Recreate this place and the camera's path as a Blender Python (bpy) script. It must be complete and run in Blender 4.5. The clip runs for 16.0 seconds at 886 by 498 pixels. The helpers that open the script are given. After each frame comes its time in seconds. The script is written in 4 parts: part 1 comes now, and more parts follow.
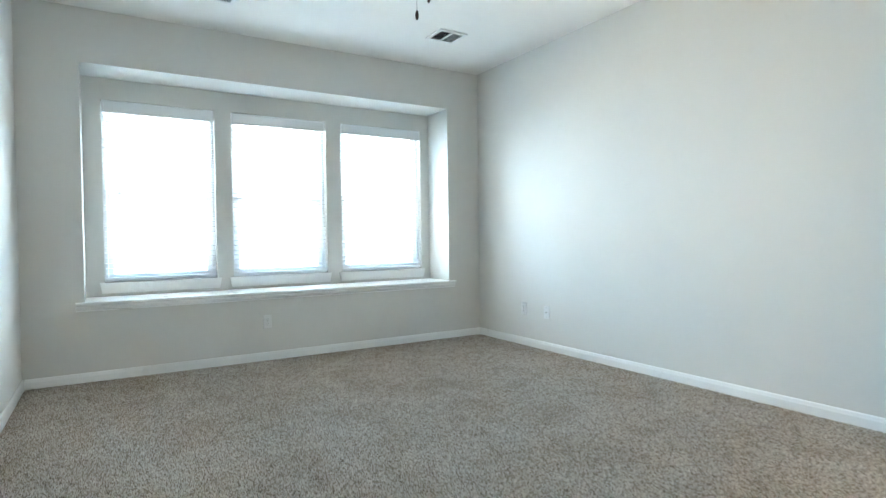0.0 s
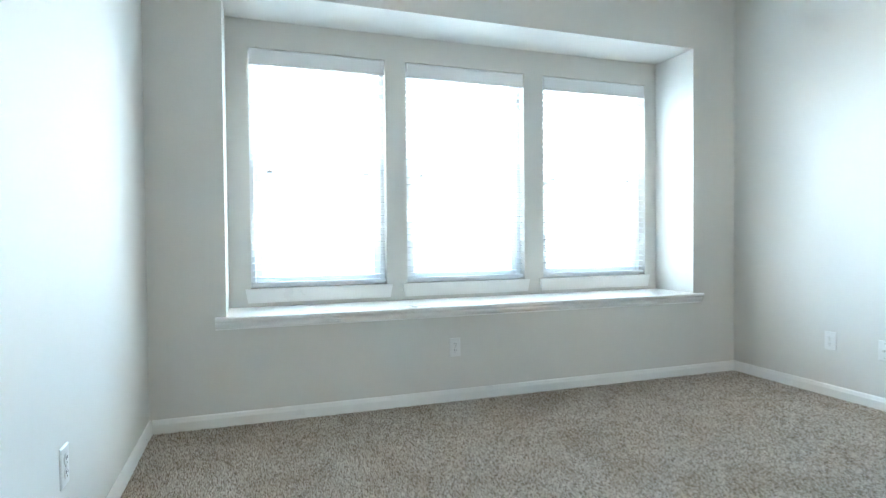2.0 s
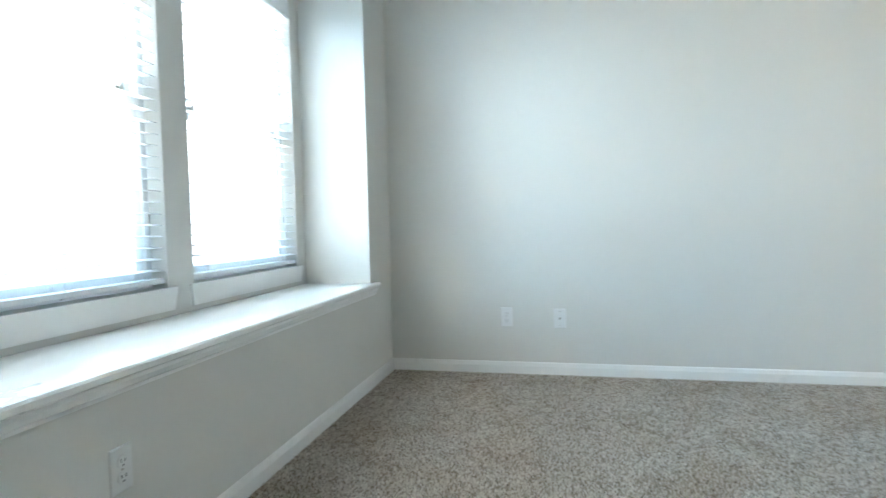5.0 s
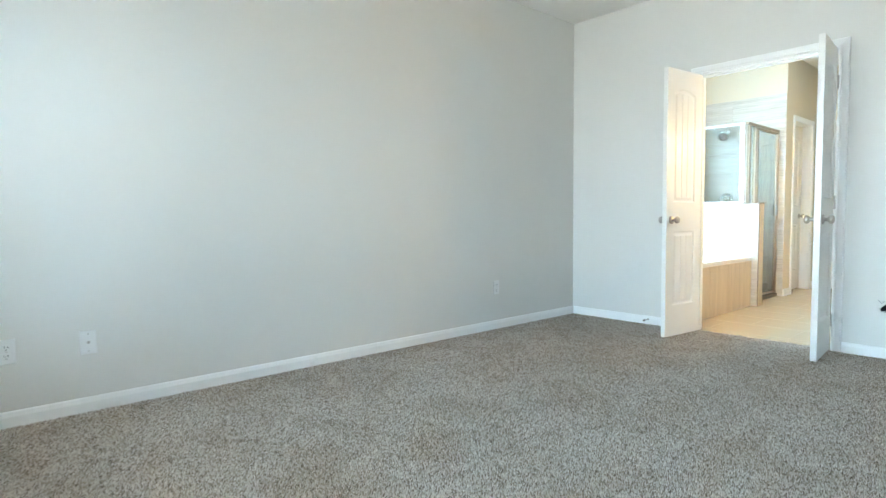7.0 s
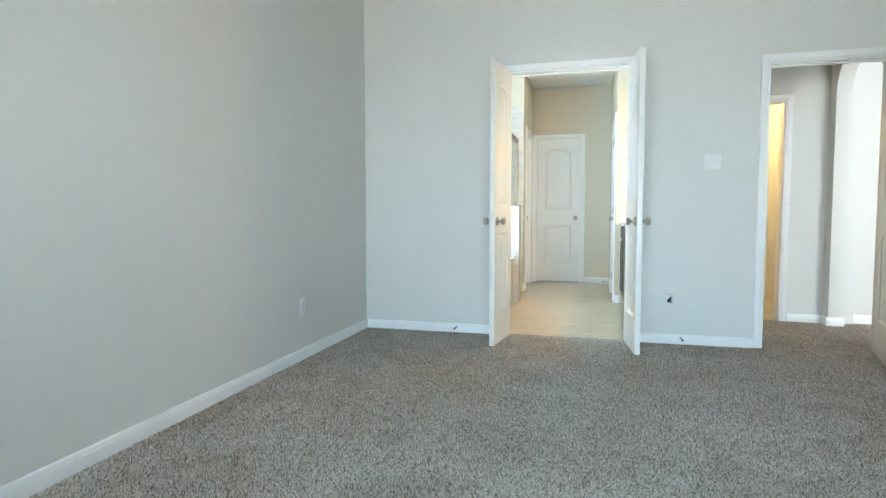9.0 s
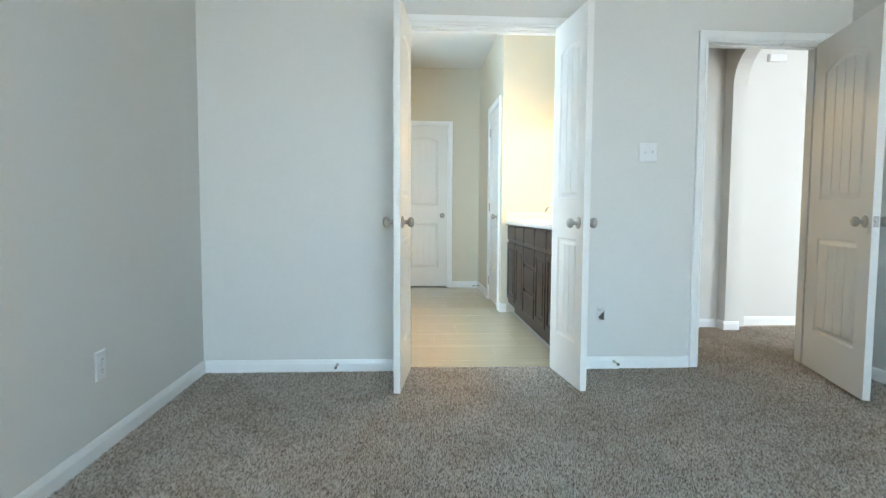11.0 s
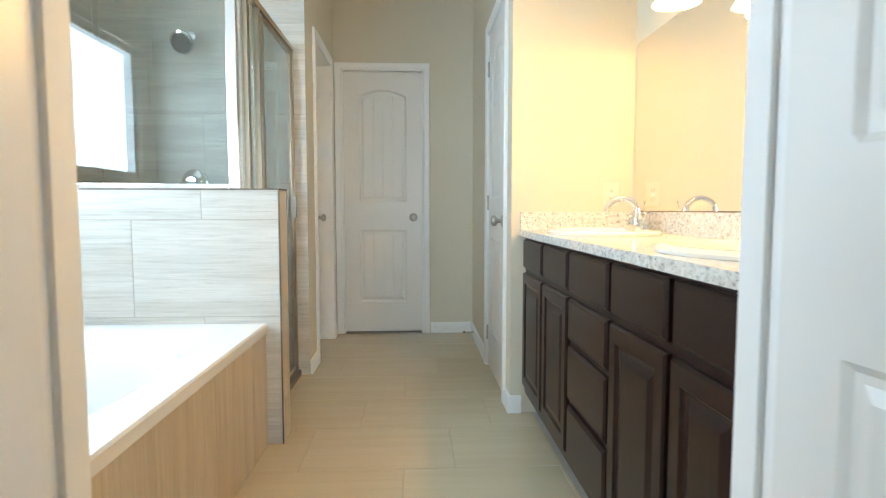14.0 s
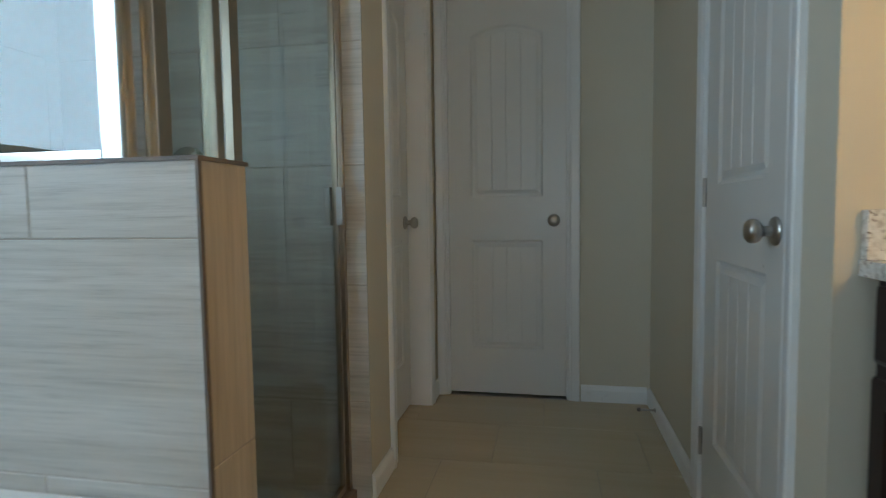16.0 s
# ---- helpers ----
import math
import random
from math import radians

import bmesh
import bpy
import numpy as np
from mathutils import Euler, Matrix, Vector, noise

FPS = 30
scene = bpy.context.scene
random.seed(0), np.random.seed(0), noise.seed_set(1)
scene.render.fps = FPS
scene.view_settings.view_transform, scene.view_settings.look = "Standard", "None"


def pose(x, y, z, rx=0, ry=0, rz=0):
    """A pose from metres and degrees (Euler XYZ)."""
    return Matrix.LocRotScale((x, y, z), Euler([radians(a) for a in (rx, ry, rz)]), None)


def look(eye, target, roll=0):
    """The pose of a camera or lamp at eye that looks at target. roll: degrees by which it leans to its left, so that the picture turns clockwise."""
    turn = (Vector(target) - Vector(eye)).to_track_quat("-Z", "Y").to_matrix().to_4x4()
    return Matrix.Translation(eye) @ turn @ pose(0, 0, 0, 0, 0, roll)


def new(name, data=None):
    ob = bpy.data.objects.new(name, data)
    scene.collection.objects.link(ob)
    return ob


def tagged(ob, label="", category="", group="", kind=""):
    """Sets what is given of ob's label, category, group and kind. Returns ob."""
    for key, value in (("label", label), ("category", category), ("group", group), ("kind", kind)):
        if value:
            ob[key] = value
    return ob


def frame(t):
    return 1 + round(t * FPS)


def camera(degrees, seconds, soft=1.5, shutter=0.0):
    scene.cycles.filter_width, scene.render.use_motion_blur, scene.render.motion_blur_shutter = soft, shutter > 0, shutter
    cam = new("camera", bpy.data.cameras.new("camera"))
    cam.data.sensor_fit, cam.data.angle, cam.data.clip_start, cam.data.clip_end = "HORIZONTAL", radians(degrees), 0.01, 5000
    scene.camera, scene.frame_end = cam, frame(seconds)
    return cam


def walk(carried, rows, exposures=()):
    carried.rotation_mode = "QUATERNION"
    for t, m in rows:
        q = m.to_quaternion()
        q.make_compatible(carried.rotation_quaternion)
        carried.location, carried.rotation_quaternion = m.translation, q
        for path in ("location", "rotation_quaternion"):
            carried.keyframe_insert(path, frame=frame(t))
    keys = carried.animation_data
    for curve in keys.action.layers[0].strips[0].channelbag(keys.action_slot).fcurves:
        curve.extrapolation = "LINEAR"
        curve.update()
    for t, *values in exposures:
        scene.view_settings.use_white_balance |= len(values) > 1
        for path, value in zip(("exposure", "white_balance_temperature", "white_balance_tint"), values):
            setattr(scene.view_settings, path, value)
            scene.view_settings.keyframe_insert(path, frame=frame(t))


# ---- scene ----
cam = camera(77.2, 16.0, 1.2, 0.3)
PATH = [
    (0, (-3.385, 0.214, 1.019), (-2.348, 1.924, 0.981), -0.8),
    (0.5, (-3.27, 0.605, 1.008), (-2.349, 2.379, 0.972), -0.8),
    (1, (-3.215, 0.959, 1.04), (-2.518, 2.833, 1.0), -0.7),
    (1.5, (-3.299, 1.395, 1.045), (-2.662, 3.29, 0.997), -0.5),
    (2, (-3.394, 1.853, 1.006), (-2.743, 3.744, 0.964), -0.5),
    (2.5, (-3.448, 2.293, 0.987), (-2.783, 4.179, 0.953), -0.6),
    (3, (-3.454, 2.692, 0.986), (-2.585, 4.493, 0.934), -0.4),
    (3.2, (-3.441, 2.832, 0.962), (-2.485, 4.588, 0.915), -0.5),
    (5.3, (-3.367, 4.135, 0.898), (-1.369, 4.201, 0.827), -1.1),
    (5.5, (-3.425, 4.239, 0.877), (-1.434, 4.048, 0.823), -1.0),
    (6, (-3.475, 4.408, 0.957), (-1.67, 3.552, 0.856), -0.6),
    (6.5, (-3.357, 4.506, 0.927), (-1.739, 3.334, 0.833), -0.2),
    (7, (-3.168, 4.485, 0.932), (-1.674, 3.161, 0.819), -0.5),
    (7.5, (-2.89, 4.424, 0.955), (-1.579, 2.919, 0.831), -0.5),
    (8, (-2.533, 4.435, 0.933), (-1.5, 2.727, 0.812), -0.2),
    (8.5, (-2.166, 4.416, 0.909), (-1.433, 2.558, 0.793), 0.0),
    (9, (-1.807, 4.346, 0.931), (-1.301, 2.414, 0.815), -0.0),
    (9.5, (-1.464, 4.26, 0.941), (-1.157, 2.288, 0.815), -0.0),
    (10, (-1.228, 4.055, 0.966), (-1.144, 2.062, 0.832), -0.1),
    (10.2, (-1.195, 3.926, 0.956), (-1.177, 1.93, 0.827), -0.0),
    (12.3, (-1.354, 2.132, 0.95), (-1.521, 0.144, 0.813), 0.3),
    (12.5, (-1.389, 1.941, 0.969), (-1.556, -0.047, 0.832), 0.1),
    (13, (-1.505, 1.483, 0.97), (-1.681, -0.504, 0.828), 0.2),
    (13.5, (-1.614, 1.055, 0.982), (-1.752, -0.935, 0.84), 0.3),
    (14, (-1.641, 0.656, 0.966), (-1.74, -1.337, 0.827), -0.0),
    (14.5, (-1.626, 0.312, 0.937), (-1.649, -1.683, 0.798), -0.2),
    (15, (-1.649, -0.056, 0.957), (-1.475, -2.044, 0.816), -0.5),
    (15.5, (-1.627, -0.47, 0.968), (-1.346, -2.445, 0.825), -0.8),
    (16, (-1.612, -0.862, 0.965), (-1.23, -2.82, 0.829), -0.8),
]
EXPOSURES = [(0, 0.8, 6200, 10), (2.0, 0.95, 6130, 10), (3.2, 0.97, 6100, 10), (5.5, 0.53, 6300, 10), (6.2, 0.6, 6400, 10), (7.0, 0.55, 6450, 10), (10.2, 0.16, 6350, 10), (12.5, 0.18, 6500, 11), (13.0, 0.05, 6650, 13), (13.5, -0.06, 6850, 15), (14.5, -0.75, 6850, 14), (15.2, -1.27, 6600, 13), (16.0, -1.88, 6420, 12)]
walk(cam, [(t, look(eye, target, roll)) for t, eye, target, roll in PATH], EXPOSURES)

# ---------------------------------------------------------------- light
world = bpy.data.worlds.new("world")
scene.world = world
world.use_nodes = True
wn = world.node_tree
sky = wn.nodes.new("ShaderNodeTexSky")
sky.sky_type, sky.sun_disc = "NISHITA", False
sky.sun_elevation, sky.sun_rotation = radians(52), radians(200)
wn.links.new(sky.outputs["Color"], wn.nodes["Background"].inputs["Color"])
wn.nodes["Background"].inputs["Strength"].default_value = 0.12


def lamp(name, kind, at, energy, colour, size=0.1, size_y=None, aim=None, spread=180):
    data = bpy.data.lights.new(name, kind)
    data.energy, data.color = energy, colour
    if kind == "AREA":
        data.shape, data.size, data.size_y, data.spread = "RECTANGLE", size, size_y or size, radians(spread)
    elif kind == "POINT":
        data.shadow_soft_size = size
    elif kind == "SUN":
        data.angle = radians(0.5)
    ob = new(name, data)
    ob.matrix_world = look(at, aim or (at[0], at[1], at[2] - 1))
    return ob


WINDOW_X = ((-3.402, -2.548), (-2.41, -1.532), (-1.38, -0.482))
lamp("sun", "SUN", (0, -20, 30), 3.0, (1, 0.95, 0.88), aim=(-6, 0, 0))
for wx0, wx1 in WINDOW_X:
    lamp("window_daylight", "AREA", ((wx0 + wx1) / 2, 6.02, 1.10), 46, (0.94, 0.95, 0.88), 0.96, 0.8, aim=((wx0 + wx1) / 2, 3.60, 3.10), spread=112)
lamp("sky_daylight", "AREA", (-1.95, 8.6, 3.2), 780, (0.46, 0.76, 1.0), 5.0, 4.0, aim=(-1.95, 3.0, 0.4), spread=115)
lamp("bath_window_daylight", "AREA", (0.20, -0.86, 1.58), 76, (0.55, 0.795, 1.0), 1.06, 0.80, aim=(-2, -0.86, 1.58))
lamp("front_room_daylight", "AREA", (-5.2, 2.85, 1.5), 88, (0.86, 0.93, 1.0), 1.8, 1.6, aim=(-5.0, -2, 1.3))
lamp("powder_room_lamp", "POINT", (-3.15, -2.2, 2.2), 34, (1.0, 0.72, 0.34), 0.08)
VANITY_LAMPS = [(-2.52, y, 1.76) for y in (-1.22, -0.97, -0.72)]
for p in VANITY_LAMPS:
    lamp("vanity_bulb", "POINT", (p[0], p[1], 1.640), 18, (1.0, 0.59, 0.16), 0.035)


# ---------------------------------------------------------------- materials
def nodes_of(name):
    m = bpy.data.materials.new(name)
    m.use_nodes = True
    t = m.node_tree
    return m, t, t.nodes["Principled BSDF"]


def add(t, kind, **values):
    n = t.nodes.new(kind)
    for k, v in values.items():
        n.inputs[k].default_value = v
    return n


def ramp(t, source, stops):
    n = t.nodes.new("ShaderNodeValToRGB")
    e = n.color_ramp.elements
    while len(e) < len(stops):
        e.new(0.5)
    for i, (p, c) in enumerate(stops):
        e[i].position, e[i].color = p, (*c, 1)
    t.links.new(source, n.inputs["Fac"])
    return n


def shade(c, f):
    return tuple(min(1, x * f) for x in c)


def paint(name, colour, rough=0.6, var=0.03, scale=1.5, bump_scale=160, bump=0.08, distance=0.002, metal=0.0):
    """Painted or plain surface: faint large stains, a fine relief."""
    m, t, b = nodes_of(name)
    co = t.nodes.new("ShaderNodeTexCoord")
    n1 = add(t, "ShaderNodeTexNoise", Scale=scale, Detail=5.0, Roughness=0.6)
    n2 = add(t, "ShaderNodeTexNoise", Scale=bump_scale, Detail=3.0)
    for n in (n1, n2):
        t.links.new(co.outputs["Object"], n.inputs["Vector"])
    r = ramp(t, n1.outputs["Fac"], ((0.3, shade(colour, 1 - var)), (0.7, shade(colour, 1 + var))))
    t.links.new(r.outputs["Color"], b.inputs["Base Color"])
    rr = ramp(t, n1.outputs["Fac"], ((0.25, (rough * 0.85,) * 3), (0.75, (min(1, rough * 1.15),) * 3)))
    t.links.new(rr.outputs["Color"], b.inputs["Roughness"])
    bp = add(t, "ShaderNodeBump", Strength=bump, Distance=distance)
    t.links.new(n2.outputs["Fac"], bp.inputs["Height"])
    t.links.new(bp.outputs["Normal"], b.inputs["Normal"])
    b.inputs["Metallic"].default_value = metal
    return m


def carpet_material():
    """Cut-pile carpet: every tuft has its own shade, wide patches lie darker where the pile leans."""
    m, t, b = nodes_of("carpet")
    co = t.nodes.new("ShaderNodeTexCoord")
    geo = t.nodes.new("ShaderNodeNewGeometry")
    fine = add(t, "ShaderNodeTexNoise", Scale=95.0, Detail=3.0, Roughness=0.7)
    patch = add(t, "ShaderNodeTexNoise", Scale=2.6, Detail=5.0, Roughness=0.68, Distortion=0.9)
    for n in (fine, patch):
        t.links.new(co.outputs["Object"], n.inputs["Vector"])
    sm = t.nodes.new("ShaderNodeMath")
    sm.operation = "MULTIPLY_ADD"
    sm.inputs[1].default_value, sm.inputs[2].default_value = 0.62, 0.0
    t.links.new(geo.outputs["Random Per Island"], sm.inputs[0])
    s2 = t.nodes.new("ShaderNodeMath")
    s2.operation = "MULTIPLY_ADD"
    s2.inputs[1].default_value = 0.38
    t.links.new(fine.outputs["Fac"], s2.inputs[0])
    t.links.new(sm.outputs["Value"], s2.inputs[2])
    r = ramp(t, s2.outputs["Value"], ((0.17, (0.18, 0.138, 0.105)), (0.35, (0.42, 0.352, 0.288)), (0.55, (0.60, 0.533, 0.462)), (0.80, (0.80, 0.745, 0.68))))
    pr = ramp(t, patch.outputs["Fac"], ((0.36, (0.81, 0.77, 0.72)), (0.50, (0.92, 0.905, 0.885)), (0.62, (1.0, 1.0, 1.0))))
    mx = t.nodes.new("ShaderNodeMix")
    mx.data_type, mx.blend_type = "RGBA", "MULTIPLY"
    mx.inputs["Factor"].default_value = 1.0
    t.links.new(r.outputs["Color"], mx.inputs["A"])
    t.links.new(pr.outputs["Color"], mx.inputs["B"])
    t.links.new(mx.outputs["Result"], b.inputs["Base Color"])
    b.inputs["Roughness"].default_value = 0.95
    b.inputs["Specular IOR Level"].default_value = 0.1
    return m


def streaked_tile(name, axis, light, dark, rough=0.32, vein=0.88, band=0.86):
    """Vein-cut porcelain: long fine streaks along one axis, a fresh stretch on each piece."""
    m, t, b = nodes_of(name)
    co = t.nodes.new("ShaderNodeTexCoord")
    info = t.nodes.new("ShaderNodeObjectInfo")
    off = t.nodes.new("ShaderNodeVectorMath")
    off.operation = "SCALE"
    off.inputs[0].default_value = (37.0, 53.0, 71.0)
    t.links.new(info.outputs["Random"], off.inputs["Scale"])
    ad = t.nodes.new("ShaderNodeVectorMath")
    t.links.new(co.outputs["Object"], ad.inputs[0])
    t.links.new(off.outputs["Vector"], ad.inputs[1])
    mp = t.nodes.new("ShaderNodeMapping")
    mp.inputs["Scale"].default_value = [1.0 if i == axis else 26.0 for i in range(3)]
    t.links.new(ad.outputs["Vector"], mp.inputs["Vector"])
    fine = add(t, "ShaderNodeTexNoise", Scale=4.6, Detail=8.0, Roughness=0.70, Distortion=0.25)
    broad = add(t, "ShaderNodeTexNoise", Scale=0.8, Detail=2.0)
    for n in (fine, broad):
        t.links.new(mp.outputs["Vector"], n.inputs["Vector"])
    r = ramp(t, fine.outputs["Fac"], ((0.28, dark), (0.45, shade(light, vein)), (0.62, light), (0.8, shade(light, 2 - vein))))
    pr = ramp(t, broad.outputs["Fac"], ((0.35, (band, band * 0.99, band * 0.965)), (0.65, (1, 1, 1))))
    mx = t.nodes.new("ShaderNodeMix")
    mx.data_type, mx.blend_type = "RGBA", "MULTIPLY"
    mx.inputs["Factor"].default_value = 1.0
    t.links.new(r.outputs["Color"], mx.inputs["A"])
    t.links.new(pr.outputs["Color"], mx.inputs["B"])
    t.links.new(mx.outputs["Result"], b.inputs["Base Color"])
    b.inputs["Roughness"].default_value = rough
    bp = add(t, "ShaderNodeBump", Strength=0.30, Distance=0.001)
    t.links.new(fine.outputs["Fac"], bp.inputs["Height"])
    t.links.new(bp.outputs["Normal"], b.inputs["Normal"])
    return m


def granite_material():
    m, t, b = nodes_of("speckled_granite")
    co = t.nodes.new("ShaderNodeTexCoord")
    big = add(t, "ShaderNodeTexNoise", Scale=72.0, Detail=5.0, Roughness=0.65)
    dots = add(t, "ShaderNodeTexNoise", Scale=74.0, Detail=2.0, Roughness=0.6, Distortion=0.6)
    flecks = add(t, "ShaderNodeTexNoise", Scale=118.0, Detail=2.5, Roughness=0.55, Distortion=0.8)
    for n in (big, dots, flecks):
        t.links.new(co.outputs["Object"], n.inputs["Vector"])
    base = ramp(t, big.outputs["Fac"], ((0.34, (0.46, 0.42, 0.37)), (0.43, (0.66, 0.63, 0.57)), (0.58, (0.80, 0.78, 0.73))))
    dark = ramp(t, flecks.outputs["Fac"], ((0.335, (0.20, 0.145, 0.105)), (0.375, (1, 1, 1))))
    grey = ramp(t, dots.outputs["Fac"], ((0.33, (0.60, 0.57, 0.55)), (0.42, (1, 1, 1))))
    mx = t.nodes.new("ShaderNodeMix")
    mx.data_type, mx.blend_type = "RGBA", "MULTIPLY"
    mx.inputs["Factor"].default_value = 0.9
    t.links.new(base.outputs["Color"], mx.inputs["A"])
    t.links.new(dark.outputs["Color"], mx.inputs["B"])
    my = t.nodes.new("ShaderNodeMix")
    my.data_type, my.blend_type = "RGBA", "MULTIPLY"
    my.inputs["Factor"].default_value = 0.85
    t.links.new(mx.outputs["Result"], my.inputs["A"])
    t.links.new(grey.outputs["Color"], my.inputs["B"])
    t.links.new(my.outputs["Result"], b.inputs["Base Color"])
    b.inputs["Roughness"].default_value = 0.12
    return m


def wood_material(name, colour, axis, rough=0.35):
    m, t, b = nodes_of(name)
    co = t.nodes.new("ShaderNodeTexCoord")
    mp = t.nodes.new("ShaderNodeMapping")
    mp.inputs["Scale"].default_value = [1.2 if i == axis else 22.0 for i in range(3)]
    t.links.new(co.outputs["Object"], mp.inputs["Vector"])
    g = add(t, "ShaderNodeTexNoise", Scale=4.0, Detail=6.0, Roughness=0.6)
    t.links.new(mp.outputs["Vector"], g.inputs["Vector"])
    r = ramp(t, g.outputs["Fac"], ((0.3, shade(colour, 0.7)), (0.7, shade(colour, 1.35))))
    t.links.new(r.outputs["Color"], b.inputs["Base Color"])
    b.inputs["Specular IOR Level"].default_value = 0.30
    b.inputs["Roughness"].default_value = rough
    bp = add(t, "ShaderNodeBump", Strength=0.12, Distance=0.001)
    t.links.new(g.outputs["Fac"], bp.inputs["Height"])
    t.links.new(bp.outputs["Normal"], b.inputs["Normal"])
    return m


def metal_material(name, colour, rough):
    m, t, b = nodes_of(name)
    co = t.nodes.new("ShaderNodeTexCoord")
    n = add(t, "ShaderNodeTexNoise", Scale=60.0, Detail=3.0)
    t.links.new(co.outputs["Object"], n.inputs["Vector"])
    r = ramp(t, n.outputs["Fac"], ((0.3, (rough * 0.9,) * 3), (0.7, (rough * 1.1,) * 3)))
    t.links.new(r.outputs["Color"], b.inputs["Roughness"])
    b.inputs["Base Color"].default_value = (*colour, 1)
    b.inputs["Metallic"].default_value = 1.0
    return m


def plain_metal(name, colour, rough):
    m, t, b = nodes_of(name)
    b.inputs["Base Color"].default_value = (*colour, 1)
    b.inputs["Metallic"].default_value, b.inputs["Roughness"].default_value = 1.0, rough
    return m


def glass_material(name, tint=(1, 1, 1)):
    """Clear pane: mostly transparent, a mirror by the share that grows at grazing angles."""
    m = bpy.data.materials.new(name)
    m.use_nodes = True
    t = m.node_tree
    t.nodes.remove(t.nodes["Principled BSDF"])
    out = t.nodes["Material Output"]
    lw = add(t, "ShaderNodeLayerWeight", Blend=0.5)
    pw = t.nodes.new("ShaderNodeMath")
    pw.operation = "POWER"
    pw.inputs[1].default_value = 5.0
    t.links.new(lw.outputs["Facing"], pw.inputs[0])
    ma = t.nodes.new("ShaderNodeMath")
    ma.operation = "MULTIPLY_ADD"
    ma.inputs[1].default_value, ma.inputs[2].default_value = 0.92, 0.06
    t.links.new(pw.outputs["Value"], ma.inputs[0])
    tr = add(t, "ShaderNodeBsdfTransparent", Color=(*tint, 1))
    gl = add(t, "ShaderNodeBsdfGlossy", Roughness=0.0)
    mx = t.nodes.new("ShaderNodeMixShader")
    t.links.new(ma.outputs["Value"], mx.inputs[0])
    t.links.new(tr.outputs["BSDF"], mx.inputs[1])
    t.links.new(gl.outputs["BSDF"], mx.inputs[2])
    t.links.new(mx.outputs["Shader"], out.inputs["Surface"])
    return m


def slat_material():
    """Thin white slat that lets some daylight through."""
    m, t, b = nodes_of("white_blind_slat")
    b.inputs["Base Color"].default_value = (0.85, 0.86, 0.87, 1)
    b.inputs["Roughness"].default_value = 0.4
    tr = add(t, "ShaderNodeBsdfTranslucent", Color=(0.85, 0.87, 0.88, 1))
    mx = t.nodes.new("ShaderNodeMixShader")
    mx.inputs[0].default_value = 0.22
    t.links.new(b.outputs["BSDF"], mx.inputs[1])
    t.links.new(tr.outputs["BSDF"], mx.inputs[2])
    t.links.new(mx.outputs["Shader"], t.nodes["Material Output"].inputs["Surface"])
    return m


def glowing(name, colour, strength, base=(0.9, 0.88, 0.82)):
    m, t, b = nodes_of(name)
    b.inputs["Base Color"].default_value = (*base, 1)
    b.inputs["Roughness"].default_value = 0.4
    b.inputs["Emission Color"].default_value = (*colour, 1)
    b.inputs["Emission Strength"].default_value = strength
    return m


WALL = paint("greige_wall_paint", (0.70, 0.69, 0.655), 0.75, 0.02, 1.2, 90, 0.10, 0.003)
BATHWALL = paint("cream_wall_paint", (0.66, 0.60, 0.48), 0.6, 0.02, 1.2, 90, 0.10, 0.003)
CEILING = paint("white_ceiling_paint", (0.84, 0.83, 0.80), 0.8, 0.02, 1.0, 70, 0.25, 0.004)
TRIM = paint("white_trim_paint", (0.86, 0.86, 0.845), 0.3, 0.02, 3, 40, 0.04, 0.001)
DOORPAINT = paint("white_door_paint", (0.80, 0.785, 0.75), 0.3, 0.02, 2, 60, 0.05, 0.001)
VINYL = paint("white_vinyl", (0.82, 0.83, 0.84), 0.35, 0.01, 4, 80, 0.02, 0.001)
IVORY = paint("ivory_plastic", (0.71, 0.655, 0.54), 0.35, 0.01, 8, 80, 0.02, 0.0005)
PLASTIC = paint("white_plastic", (0.785, 0.785, 0.775), 0.3, 0.01, 8, 80, 0.02, 0.0005)
# Near-black colour stands in for the shade inside holes, ducts and slots
DARK = paint("recess_shade_black", (0.02, 0.02, 0.022), 0.9, 0.2, 30)
CARPET = carpet_material()
FLOORTILE = streaked_tile("streaked_floor_tile", 0, (0.58, 0.485, 0.335), (0.56, 0.468, 0.322), 0.20, 0.98, 0.95)
# One tile: greyer for the window-lit sides, upright copy tinted for warm vanity light
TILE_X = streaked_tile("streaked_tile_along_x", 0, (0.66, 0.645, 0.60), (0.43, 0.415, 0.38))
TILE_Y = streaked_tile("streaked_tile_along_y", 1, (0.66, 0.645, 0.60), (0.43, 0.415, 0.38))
TILE_Z = streaked_tile("streaked_tile_upright_warm_lit", 2, (0.63, 0.53, 0.41), (0.48, 0.39, 0.285))
FLOORGROUT = paint("tan_grout", (0.43, 0.36, 0.26), 0.9, 0.08, 10, 300, 0.2)
GROUT = paint("grey_grout", (0.43, 0.39, 0.335), 0.9, 0.1, 10, 300, 0.2)
EDGE = paint("brown_edge_trim", (0.16, 0.125, 0.10), 0.5, 0.15, 20)
GRANITE = granite_material()
ESPRESSO = wood_material("espresso_cabinet", (0.021, 0.0095, 0.0080), 2, 0.30)
ESPRESSO_H = wood_material("espresso_drawer", (0.021, 0.0095, 0.0080), 1, 0.30)
NICKEL = metal_material("brushed_nickel", (0.48, 0.455, 0.42), 0.32)
CHROME = metal_material("chrome", (0.85, 0.86, 0.87), 0.06)

